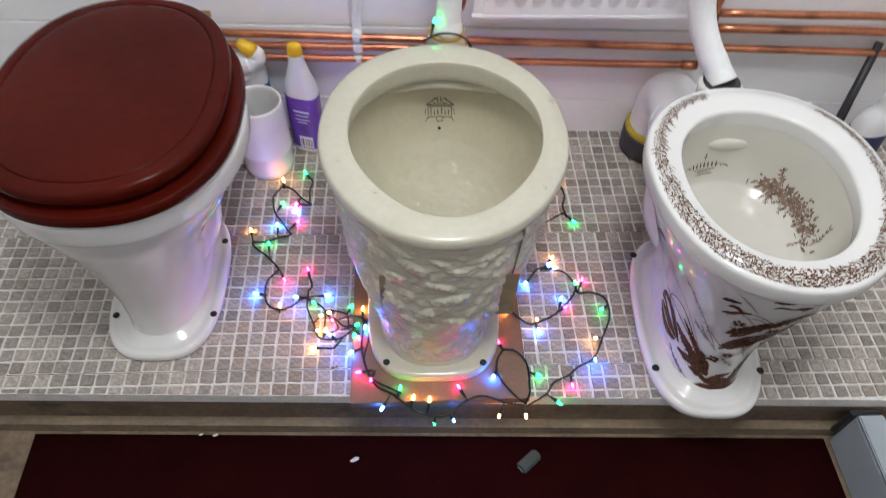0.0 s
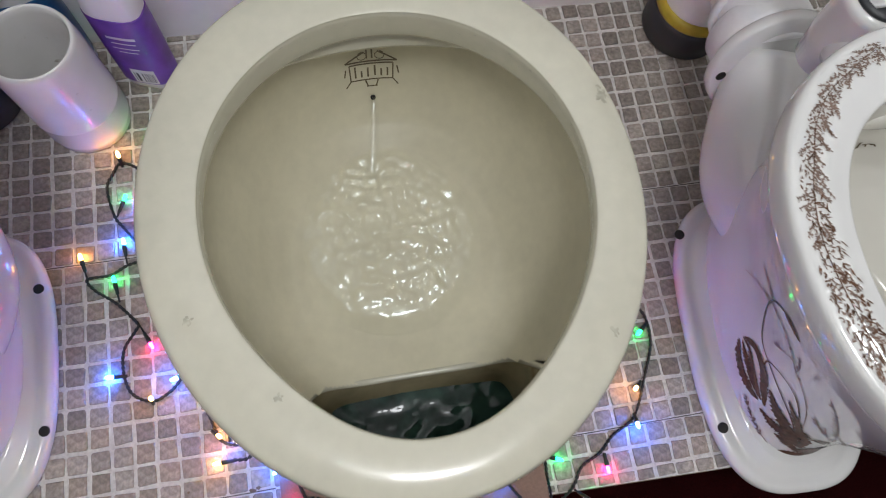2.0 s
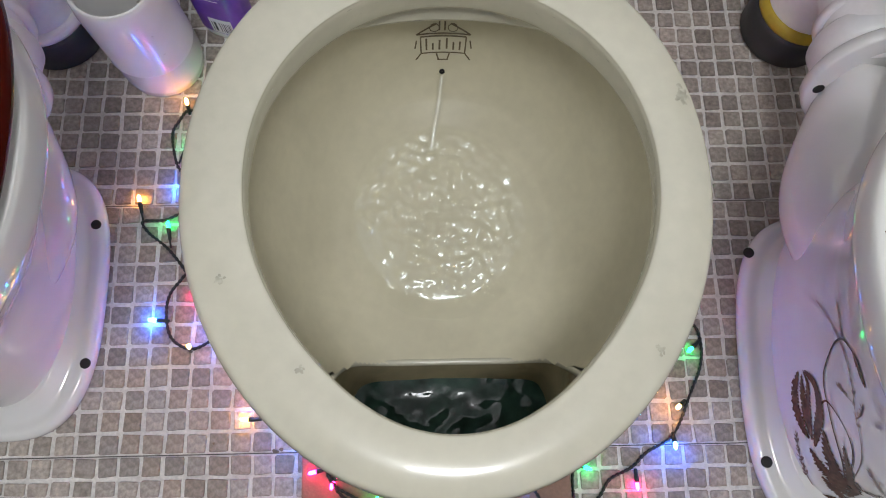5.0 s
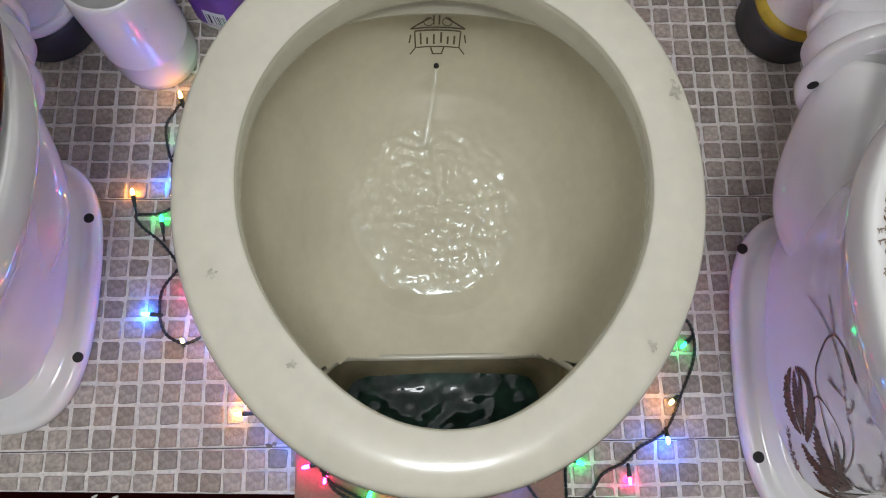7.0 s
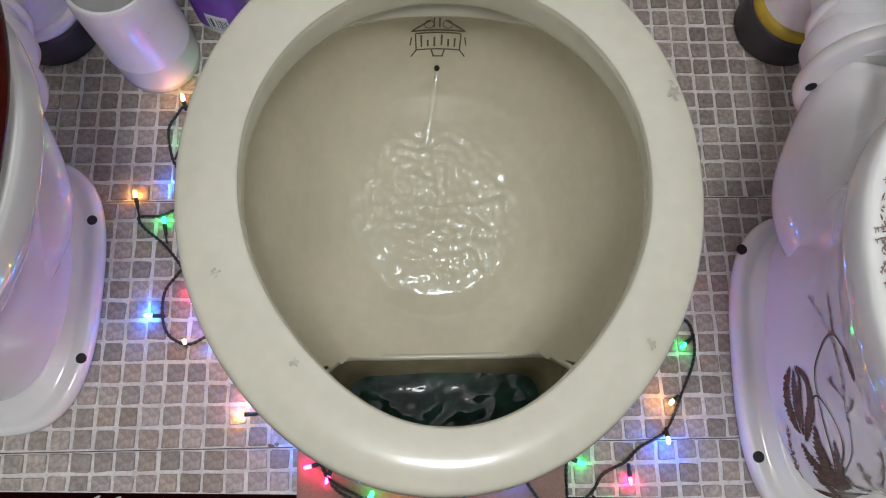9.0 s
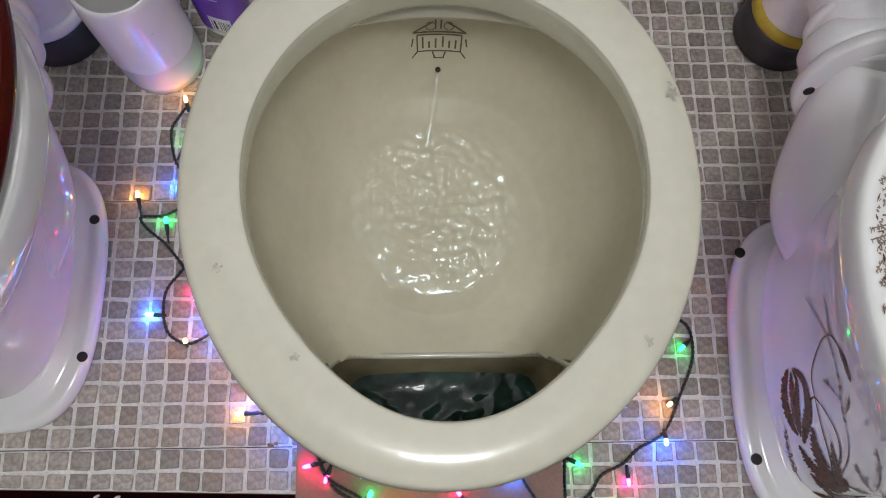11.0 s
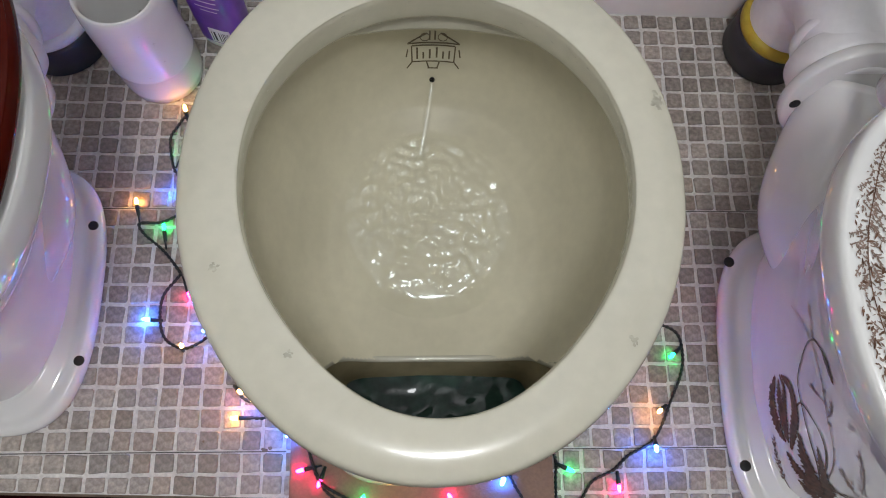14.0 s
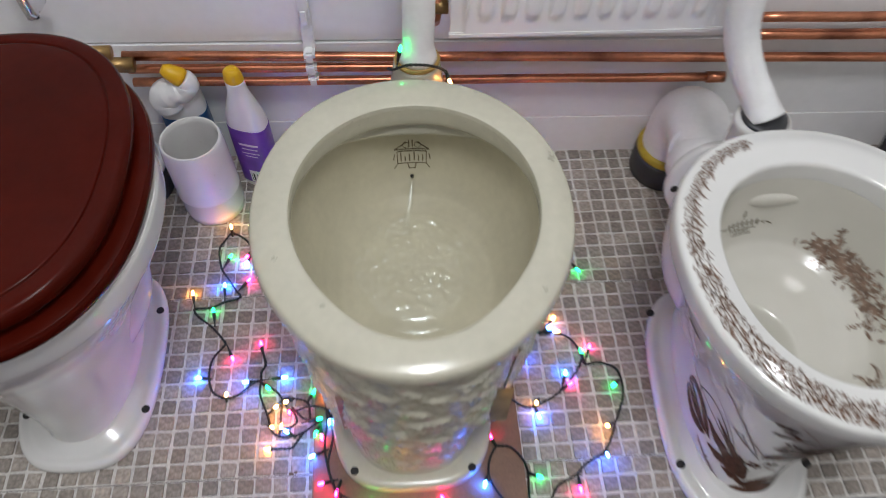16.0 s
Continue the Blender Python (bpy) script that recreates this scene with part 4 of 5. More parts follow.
# heavy leaves and flowers round the front
for q in range(12):
    u0, v0 = FRONT - 0.40 + 0.055 * q, 0.035 + rng.uniform(0, 0.09)
    bp.blade([(u0, v0), (u0 + 0.20, v0 + 0.02 + rng.uniform(-0.02, 0.03)), (u0 + 0.42, v0 + 0.05 + rng.uniform(-0.03, 0.05))], rng.uniform(0.004, 0.008), rng, 0.35)
for q in range(13):
    t = rng.random()
    u0, v0 = FRONT - 0.36 + 0.42 * t, 0.50 + 0.10 * t - 0.20 * rng.random()
    bp.blade([(u0, v0), (u0 + 0.14, v0 + 0.06), (u0 + 0.33, v0 + 0.12 + rng.uniform(-0.03, 0.03))], rng.uniform(0.004, 0.008), rng, 0.4)
for cu, cv, n, spread in ((FRONT + 0.80, 0.42, 12, 0.16), (FRONT - 0.48, 0.62, 4, 0.05), (FRONT - 0.50, 0.93, 4, 0.06), (FRONT - 0.1, 0.80, 4, 0.10)):
    for q in range(n):
        u0, v0 = cu + rng.gauss(0, spread), min(max(cv + rng.gauss(0, 0.04), 0.05), 0.95)
        bp.blade([(u0, v0), (u0 + 0.07, v0 + 0.02), (u0 + 0.16, v0 + rng.uniform(-0.02, 0.05))], rng.uniform(0.002, 0.0045), rng, 0.4)
for q in range(14):
    u, vv = FRONT + rng.uniform(-0.3, 0.9), rng.uniform(0.20, 0.82)
    bp.flower(u, vv, 0, 0, rng.uniform(0.005, 0.010), rng, 7)
for q in range(34):
    bf.sprig(FRONT + rng.uniform(-0.45, 1.1), rng.uniform(0.12, 0.8), 0, 0, 1.57 + rng.uniform(-0.9, 0.9), rng.uniform(0.03, 0.065), rng, 0.0045, 9)
for q in range(6):
    u0 = FRONT - 0.45 + q * 0.22
    bp.vine([(u0 + 0.11 * k, 0.58 + 0.05 * math.sin(k * 0.9 + q) + 0.012 * k * (-1) ** q) for k in range(7)], 0.0007)
tagged(bp.put("pedestal_print", BROWN_PRINT, print_pedestal, "large brown printed poppies and leaves"), kind="stuff")
tagged(bf.put("grass_print", BROWN_FINE, print_pedestal, "fine brown printed grasses"), kind="stuff")

# printed flowers and the maker's bars inside the bowl
rin = Loft([(shelf_z(RSHELF, q), *RB[:2], q * RB[2], q * RB[3], q * RB[4], RB[5]) for q in (1.0, 0.97, 0.93, 0.87, 0.79, 0.68, 0.55, 0.40, 0.22)], R_TURN, R_PIV)
ip, iq = Decal(rin, 0.0010), Decal(rin, 0.0008)
for cu, cv, n, su, sv in ((0.02, 0.40, 60, 0.16, 0.07), (0.48, 0.36, 30, 0.11, 0.04), (0.85, 0.36, 34, 0.12, 0.035), (5.3, 0.34, 16, 0.12, 0.04), (4.6, 0.30, 12, 0.15, 0.03)):
    for q in range(n):
        ip.leaf(cu + rng.gauss(0, su), min(max(cv + rng.gauss(0, sv), 0.12), 0.85), 0, 0, rng.uniform(0, 6.28), rng.uniform(0.006, 0.015), rng.uniform(0.0010, 0.0026), 0.4, rng)
    for q in range(4):
        iq.flower(cu + rng.gauss(0, su), min(max(cv + rng.gauss(0, sv), 0.12), 0.8), 0, 0, 0.009, rng, 6)
    for q in range(5):
        iq.sprig(cu + rng.gauss(0, su), cv, 0, 0, rng.uniform(0, 6.28), 0.032, rng, 0.006, 7)
ip.vine([(0.85, 0.36), (0.70, 0.34), (0.58, 0.35), (0.45, 0.36), (0.3, 0.38)], 0.0006)
tagged(ip.put("bowl_print", BROWN_BOWL, print_bowl, "brown printed flowers in the bowl"), kind="stuff")
tagged(iq.put("bowl_sprig_print", BROWN_BOWL, print_bowl, "pale brown printed sprigs in the bowl"), kind="stuff")
im = Decal(rin, 0.0010)
UM, VM = 1.86, 0.27
for k in range(7):
    im.stem(UM, VM, [(0.021 - k * 0.007, -0.0045), (0.021 - k * 0.007, 0.0), (0.021 - k * 0.007, 0.0045)], 0.0014)
for b, h in ((0.009, 0.020), (0.0145, 0.013), (0.020, 0.016)):
    im.stem(UM, VM, [(-h + 2 * h * q / 6, b) for q in range(7)], 0.0009)
for sx in (-1, 1):
    im.sprig(UM, VM, sx * 0.024, 0.0, 0 if sx > 0 else 3.14, 0.012, rng, 0.005, 3)
im.sprig(UM, VM, 0, -0.007, -1.57, 0.012, rng, 0.005, 4)
im.put("makers_mark", MARK, print_bowl, "olive printed maker's mark")
bm = bmesh.new()
gp = rin.point(math.pi / 2 + 0.05, 0.13)
bmesh.ops.create_icosphere(bm, subdivisions=3, radius=1, matrix=Matrix.Translation(gp) @ Matrix.Diagonal((0.040, 0.007, 0.012, 1)))
part("flush_guard", bm, WHITE_AGED, print_toilet, "", True)

rpipe = thing("flush_pipe", (0.496, 0.34, 0.35), "white plastic flush pipe bending up the wall", "pipe", "flush pipes")
v, f = tube(smooth_path([(0.496, 0.336, 0.352), (0.486, 0.353, 0.371), (0.470, 0.371, 0.394), (0.450, 0.389, 0.435), (0.438, 0.399, 0.490), (0.434, 0.405, 0.600), (0.434, 0.41, 0.9), (0.434, 0.41, 1.3)], 8), [0.0265, 0.0255, 0.0245, 0.0240, 0.0235, 0.0230] + [0.0220] * 51, 28)
put("tube", mesh_of("tube", v, f, PVC), rpipe)
v, f = lathe([(0.0195, 0.0), (0.0305, 0.0), (0.0312, 0.002), (0.0300, 0.0045), (0.0195, 0.0050)], (0.496, 0.335, 0.3512), 36)
put("seal", mesh_of("seal", v, f, RUBBER), rpipe, "black rubber seal")
soil_pipe(0.508, 0.505, 0.545, True, "white soil pipe elbow with a black collar and yellow ring")

# --- the white toilet with the mahogany seat
lid_toilet = thing("toilet", (-0.47, 0.14, 0), "white glazed pedestal toilet with a closed mahogany lid", "toilet", "toilets")
L_OUT = (-0.452, 0.205, 0.182, 0.204, 0.19, 2.12)
L_IN = (-0.452, 0.20, 0.135, 0.160, 0.145, 2.12)
lrim = rim_loft(L_OUT, L_IN, 0.383)
put("rim", lrim.mesh("rim", WHITE, 112, 44), lid_toilet)
lbody = Loft([(0.020, -0.472, 0.185, 0.070, 0.130, 0.16, 2.3), (0.05, -0.472, 0.185, 0.070, 0.126, 0.17, 2.2), (0.11, -0.470, 0.185, 0.080, 0.126, 0.17, 2.1), (0.18, -0.466, 0.19, 0.097, 0.140, 0.165, 2.1), (0.25, -0.460, 0.195, 0.126, 0.162, 0.155, 2.1),
              (0.305, -0.455, 0.20, 0.155, 0.185, 0.17, 2.1), (0.335, -0.452, 0.205, 0.168, 0.193, 0.178, 2.1), (0.352, -0.452, 0.205, 0.172, 0.196, 0.182, 2.1)])
put("pedestal", lbody.mesh("pedestal", WHITE, 112, 60, cap_lo=True), lid_toilet)
lid_base = moulded_base(lid_toilet, -0.472, 0.185, 0.100, 0.166, 0.165, 2.9)
for x, y in ((-0.387, 0.270), (-0.382, 0.104), (-0.555, 0.270), (-0.553, 0.104)):
    bolt_hole(lid_base, x, y, 0.0197, 0.006)
put("bowl", bowl_mesh("bowl", WHITE, (-0.452, 0.20, 0.148, 0.172, 0.158, 2.1), RSHELF, 64, 24), lid_toilet)
trap_arm(lid_toilet, -0.468, 1, WHITE)
soil_pipe(-0.468, -0.468, 0.545, False, "white soil pipe elbow with a dark floor collar")


def wooden_oval(name, o, z0, z1, edge, groove, label):
    secs = [egg(z0, o, edge), egg(z0 + 0.004, o, 0.002), egg(z0 + (z1 - z0) * 0.5, o), egg(z1 - edge * 0.5, o, edge * 0.25), egg(z1 - 0.001, o, edge)]
    if groove:
        secs += [egg(z1 - 0.0005, o, 0.020), egg(z1 - 0.003, o, 0.023), egg(z1 - 0.0003, o, 0.027)]
    secs += [egg(z1 + 0.002, o, 0.05), egg(z1 + 0.003, o, 0.11), egg(z1 + 0.003, o, 0.165)]
    lo = Loft(secs)
    return put(name, lo.mesh(name, MAHOGANY, 128, 56, cap_lo=True, cap_hi=True), lid_toilet, label)


seat = wooden_oval("seat", (-0.449, 0.205, 0.179, 0.209, 0.222, 2.3), 0.3885, 0.412, 0.008, False, "dark red polished mahogany seat")
lid = wooden_oval("lid", (-0.452, 0.207, 0.167, 0.199, 0.230, 2.3), 0.4165, 0.443, 0.009, True, "dark red polished mahogany lid, closed")
for x, y in ((-0.56, 0.12), (-0.34, 0.12), (-0.56, 0.32), (-0.34, 0.32)):
    v, f = lathe([(0.006, 0.4115), (0.009, 0.412), (0.009, 0.4168), (0.006, 0.4170)], (x, y, 0), 16)
    put("bumper", mesh_of("bumper", v, f, RUBBER), lid, "small rubber bumper under the lid")
for x in (-0.52, -0.37):
    v, f = tube([Vector((x - 0.02, 0.425, 0.4135)), Vector((x + 0.02, 0.425, 0.4135))], 0.009, 18)
    put("hinge", mesh_of("hinge", v, f, BRASS), lid, "brass hinge")

# ---------------------------------------------------------------- along the wall
def copper_pipe(x0, x1, z, off, label, r=0.0075, dz=0.0):
    ob = thing("copper_pipe", (x0, wall_y(x0) - off, z), label, "pipe", "copper pipes")
    pts = [Vector((x0 + (x1 - x0) * k / 12, wall_y(x0 + (x1 - x0) * k / 12) - off, z + dz * k / 12 + 0.0006 * math.sin(k * 1.7))) for k in range(13)]
    v, f = tube(pts, r, 20)
    put("tube", mesh_of("tube", v, f, COPPER), ob)
    return ob


def fitting_on(ob, x, z, off, r=0.0092, length=0.022):
    v, f = tube([Vector((x - length / 2, wall_y(x) - off, z)), Vector((x + length / 2, wall_y(x + length) - off, z))], r, 20)
    put("coupling", mesh_of("coupling", v, f, COPPER), ob)


p1 = copper_pipe(-0.42, X1 - 0.001, 0.264, 0.022, "long tarnished copper pipe along the wall", 0.0078, -0.030)
p2 = copper_pipe(-0.42, 0.045, 0.237, 0.022, "bright copper pipe along the wall", 0.0075, -0.002)
p3 = copper_pipe(-0.42, 0.56, 0.211, 0.024, "reddish copper pipe along the wall", 0.0075, -0.006)
fitting_on(p3, 0.548, 0.2052, 0.024, 0.0095, 0.03)
p4 = copper_pipe(0.565, X1 - 0.001, 0.327, 0.024, "upper copper pipe beside the flush pipe", 0.0078, -0.003)
p5 = copper_pipe(0.565, X1 - 0.001, 0.292, 0.022, "dark tarnished copper pipe along the wall", 0.0085, -0.003)
rise = thing("copper_riser", (0.56, 0.57, 0.30), "short copper riser with a brass valve body", "pipe")
v, f = tube([Vector((0.552, 0.572, 0.262)), Vector((0.553, 0.57, 0.30)), Vector((0.556, 0.565, 0.36)), Vector((0.556, 0.56, 0.45))], 0.009, 18)
put("tube", mesh_of("tube", v, f, COPPER), rise)
v, f = lathe([(0.010, 0), (0.014, 0.002), (0.014, 0.022), (0.010, 0.024)], (0.5545, 0.568, 0.315), 12)
put("nut", mesh_of("nut", v, f, BRASS, False), rise, "brass nut")

clip = thing("pipe_clip", (-0.128, 0.585, 0.24), "white plastic pipe clip strip holding three copper pipes", "clip")
part("backing", box(-0.137, -0.119, 0.594, 0.6085, 0.195, 0.40, 0.002), PVC, clip)
for z in (0.211, 0.237, 0.262):
    part("saddle", box(-0.137, -0.119, 0.576, 0.6, z - 0.0105, z + 0.0105, 0.004), PVC, clip)
part("screw_boss", box(-0.135, -0.121, 0.588, 0.594, 0.315, 0.345, 0.003), PVC, clip)

# radiator
rad = thing("radiator", (0.28, 0.52, 0.36), "white steel panel radiator with pressed vertical channels", "radiator")
RX0, RX1, RZ0, RZ1, RY = 0.087, 0.478, 0.366, 0.86, 0.500
rv, rf = [], []
nx, nz = 220, 60
for j in range(nz + 1):
    for i in range(nx + 1):
        x, z = RX0 + (RX1 - RX0) * i / nx, RZ0 + (RZ1 - RZ0) * j / nz
        ph = ((x - RX0 - 0.031) / 0.0333) % 1
        inside = smooth(RX0 + 0.016, RX0 + 0.022, x) * smooth(RX1 - 0.016, RX1 - 0.022, x)
        d = abs(ph - 0.5) * 0.0333
        end = smooth(RZ0 + 0.022 + 0.35 * d, RZ0 + 0.034 + 0.9 * d, z) * smooth(RZ1 - 0.02, RZ1 - 0.035, z)
        rv.append((x, RY - 0.006 * smooth(0.0125, 0.007, d) * end * inside - 0.002 * inside, z))
for j in range(nz):
    for i in range(nx):
        a = j * (nx + 1) + i
        rf.append((a, a + 1, a + nx + 2, a + nx + 1))
put("front_panel", mesh_of("front_panel", rv, rf, RADIATOR), rad)
part("back_panel", box(RX0 + 0.004, RX1 - 0.004, RY + 0.004, RY + 0.05, RZ0 + 0.004, RZ1 - 0.004, 0.004), RADIATOR, rad)
part("bottom_seam", box(RX0 - 0.002, RX1 + 0.002, RY - 0.003, RY + 0.0038, RZ0 - 0.004, RZ0 + 0.004, 0.0015), RADIATOR, rad)
for x, s in ((RX0 - 0.018, -1), (RX1 + 0.016, 1)):
    v, f = tube([Vector((x - s * 0.016, RY + 0.025, RZ0 + 0.03)), Vector((x + s * 0.006, RY + 0.025, RZ0 + 0.03))], 0.011, 16)
    put("valve_tail", mesh_of("valve_tail", v, f, BRASS), rad, "brass valve tail")
    v, f = tube([Vector((x, RY + 0.025, RZ0 + 0.045)), Vector((x, RY + 0.03, RZ0 + 0.01)), Vector((x, RY + 0.05, RZ0 - 0.015))], 0.0075, 16)
    put("valve_pipe", mesh_of("valve_pipe", v, f, COPPER), rad, "copper valve pipe")

# chrome stop valve behind the lid
tap = thing("stop_valve", (-0.50, 0.56, 0.40), "chrome stop valve and pipe on the wall", "valve")
v, f = tube(smooth_path([(-0.50, 0.595, 0.37), (-0.50, 0.565, 0.375), (-0.50, 0.555, 0.40), (-0.50, 0.555, 0.7)], 6), 0.0085, 18)
put("tube", mesh_of("tube", v, f, CHROME), tap)
v, f = lathe([(0.012, 0), (0.016, 0.003), (0.016, 0.03), (0.012, 0.034)], (-0.50, 0.555, 0.41), 8)
put("nut", mesh_of("nut", v, f, CHROME, False), tap)
v, f = tube([Vector((-0.40, 0.575, 0.262)), Vector((-0.43, 0.574, 0.263)), Vector((-0.455, 0.574, 0.265))], 0.012, 16)
elbow = thing("pipe_elbow", (-0.43, 0.574, 0.262), "brass compression elbow on the copper pipe", "fitting")
put("body", mesh_of("body", v, f, BRASS), elbow)

# ---------------------------------------------------------------- bottles and pot
pot = thing("pot", (-0.328, 0.497, 0), "white glazed cylindrical pot with brown dregs inside", "pot")
v, f = lathe([(0.01, 0.0006), (0.045, 0.0006), (0.0505, 0.004), (0.0525, 0.020), (0.0530, 0.058), (0.0537, 0.060), (0.0530, 0.062), (0.0520, 0.150), (0.0500, 0.170), (0.0485, 0.1755), (0.0465, 0.1775), (0.0445, 0.1755), (0.0440, 0.165), (0.0445, 0.05), (0.040, 0.035), (0.005, 0.034)],
             (-0.328, 0.497, 0), 56)
put("body", mesh_of("body", v, f, CUPMAT), pot)
v, f = lathe([(0.001, 0.0375), (0.02, 0.039), (0.036, 0.0385), (0.041, 0.0372)], (-0.328, 0.497, 0), 30, None, False)
put("dregs", mesh_of("dregs", v, f, SLUDGE), pot, "dried brown dregs")


def flat_bottle(name, at, label, shells, turn):
    """shells: (part, sections, material, label) of flattened lofts in the bottle's own axes."""
    ob = thing(name, at, label, "bottle", "cleaning bottles")
    for pname, secs, m, lab in shells:
        lo = Loft([(z + at[2], cx + at[0], cy + at[1], ax, ay, ay, n) for z, cx, cy, ax, ay, n in secs], turn, (at[0], at[1]))
        put(pname, lo.mesh(pname, m, 48, 28, cap_lo=True, cap_hi=True), ob, lab)
    return ob


PB = (-0.247, 0.556, 0)
purple = flat_bottle("cleaner_bottle", PB, "white cleaner bottle with purple label and yellow cap", [
    ("body", [(0.0006, 0, 0, 0.030, 0.019, 3), (0.006, 0, 0, 0.034, 0.022, 3), (0.08, 0, 0, 0.0345, 0.0225, 3), (0.150, 0, 0, 0.0345, 0.0225, 2.8), (0.172, 0, 0, 0.032, 0.021, 2.6), (0.195, 0, 0, 0.025, 0.018, 2.3), (0.222, 0, -0.001, 0.0175, 0.0145, 2), (0.244, 0, -0.002, 0.0155, 0.0135, 2)], BOTTLE, ""),
    ("label", [(0.012, 0, 0, 0.0350, 0.0229, 3), (0.08, 0, 0, 0.0353, 0.0233, 3), (0.148, 0, 0, 0.0353, 0.0233, 2.8)], PURPLE, "purple printed label"),
    ("cap", [(0.2445, 0, -0.002, 0.0150, 0.0135, 2), (0.248, 0, -0.002, 0.0158, 0.0142, 2), (0.262, 0, -0.003, 0.0135, 0.0125, 2), (0.268, 0, -0.003, 0.009, 0.009, 2)], YELLOW_CAP, "yellow cap")], -18)
bl = Loft([(z, PB[0], PB[1], 0.0356, 0.0236, 0.0236, 3) for z in (0.014, 0.03, 0.048)], -18, PB[:2])
d = Decal(bl, 0.0003)
d.strip(FRONT + 0.15, 0.5, [(-0.013, 0), (-0.006, 0), (0.0, 0), (0.006, 0), (0.013, 0)], [0.015] * 5)
d.put("barcode_patch", PAPER, purple, "white barcode patch")
d = Decal(bl, 0.0006)
for k in range(9):
    d.stem(FRONT + 0.15, 0.5, [(-0.010 + 0.0025 * k, -0.010), (-0.010 + 0.0025 * k, 0.008)], 0.0004 + 0.0003 * (k % 3 == 1))
d.put("barcode_bars", INK, purple, "black barcode bars")
d = Decal(Loft([(z, PB[0], PB[1], 0.0356, 0.0236, 0.0236, 2.9) for z in (0.07, 0.1, 0.145)], -18, PB[:2]), 0.0004)
for k, (w, b) in enumerate(((0.018, 0.012), (0.014, 0.004), (0.016, -0.006), (0.010, -0.014))):
    d.stem(FRONT + 0.1, 0.5, [(-w + 2 * w * q / 5, b) for q in range(6)], 0.0018 if k == 0 else 0.001)
d.put("label_bars", PAPER, purple, "unreadable pale print on the label")

DB = (-0.354, 0.583, 0)
duck = flat_bottle("cleaner_bottle", DB, "white bent-neck cleaner bottle with blue label and yellow cap", [
    ("body", [(0.0006, 0, 0, 0.034, 0.022, 3), (0.006, 0, 0, 0.038, 0.025, 3), (0.10, 0, 0, 0.0385, 0.026, 3), (0.165, 0, 0, 0.0375, 0.026, 2.6), (0.185, 0, 0, 0.036, 0.025, 2.3), (0.195, 0, -0.002, 0.030, 0.021, 2), (0.200, 0, -0.002, 0.018, 0.014, 2)], BOTTLE, ""),
    ("label", [(0.02, 0, 0, 0.0390, 0.0262, 3), (0.09, 0, 0, 0.0392, 0.0266, 3), (0.158, 0, 0, 0.0384, 0.0266, 2.7)], BLUE_LABEL, "blue printed label")], 8)
v, f = tube(smooth_path([(-0.366, 0.573, 0.178), (-0.370, 0.571, 0.200), (-0.353, 0.567, 0.211), (-0.334, 0.565, 0.218), (-0.325, 0.565, 0.231), (-0.331, 0.5645, 0.241)], 6),
            [0.027] * 6 + [0.025] * 6 + [0.0215] * 6 + [0.0185] * 6 + [0.0165] * 6 + [0.0150], 22)
put("neck", mesh_of("neck", v, f, BOTTLE, True), duck)
v, f = tube([Vector((-0.3315, 0.5645, 0.2415)), Vector((-0.335, 0.5643, 0.245)), Vector((-0.350, 0.5638, 0.258)), Vector((-0.356, 0.5635, 0.263))], [0.0152, 0.0156, 0.0120, 0.0075], 22)
put("cap", mesh_of("cap", v, f, YELLOW_CAP), duck, "yellow cap")

fb = flat_bottle("cleaner_bottle", (0.93, 0.47, 0), "white bottle with a navy label beside the wall", [
    ("body", [(0.0006, 0, 0, 0.034, 0.026, 3), (0.006, 0, 0, 0.038, 0.03, 3), (0.10, 0, 0, 0.038, 0.03, 3), (0.15, 0, 0, 0.034, 0.027, 2.4), (0.18, 0, 0, 0.016, 0.016, 2), (0.21, 0, 0, 0.014, 0.014, 2)], BOTTLE, ""),
    ("label", [(0.05, 0, 0, 0.0388, 0.0308, 3), (0.09, 0, 0, 0.0388, 0.0308, 3), (0.125, 0, 0, 0.0375, 0.0297, 2.8)], NAVY, "navy label")], 10)
brush = thing("black_brush_handle", (0.90, 0.50, 0), "black brush handle leaning against the wall", "brush")
v, f = tube([Vector((0.86, 0.46, 0.004)), Vector((0.90, 0.53, 0.15)), Vector((0.925, 0.575, 0.26))], [0.012, 0.009, 0.008], 16)
put("handle", mesh_of("handle", v, f, RUBBER), brush)


# ---------------------------------------------------------------- fairy lights
lights = thing("fairy_lights", (0.0, 0.0, 0.0), "string of coloured fairy lights on black twisted flex, switched on", "fairy lights")


def ground_z(x, y):
    return 0.0182 if -0.135 < x < 0.170 and -0.074 < y < 0.33 else 0.0


def flex(points, lift=0.0):
    """A twisted pair of thin black wires lying along points."""
    path = []
    for i, q in enumerate(points):
        z = q[2] if len(q) > 2 else ground_z(q[0], q[1]) + 0.0028 + lift + 0.002 * abs(math.sin(i * 2.3))
        path.append((q[0], q[1], z))
    line = smooth_path(path, 10)
    verts, faces = [], []
    run = 0.0
    a, b = [], []
    for i, p in enumerate(line):
        d = (line[min(i + 1, len(line) - 1)] - line[max(i - 1, 0)]).normalized()
        side = d.cross(Vector((0, 0, 1)))
        side = side.normalized() if side.length > 1e-3 else Vector((1, 0, 0))
        up = side.cross(d)
        if i:
            run += (p - line[i - 1]).length
        w = run / 0.012 * 2 * math.pi
        o = (side * math.cos(w) + up * math.sin(w)) * 0.00105
        a.append(p + o)
        b.append(p - o)
    tube(a, 0.0012, 7, True, verts, faces)
    tube(b, 0.0012, 7, True, verts, faces)
    put("flex", mesh_of("flex", verts, faces, CABLE), lights)


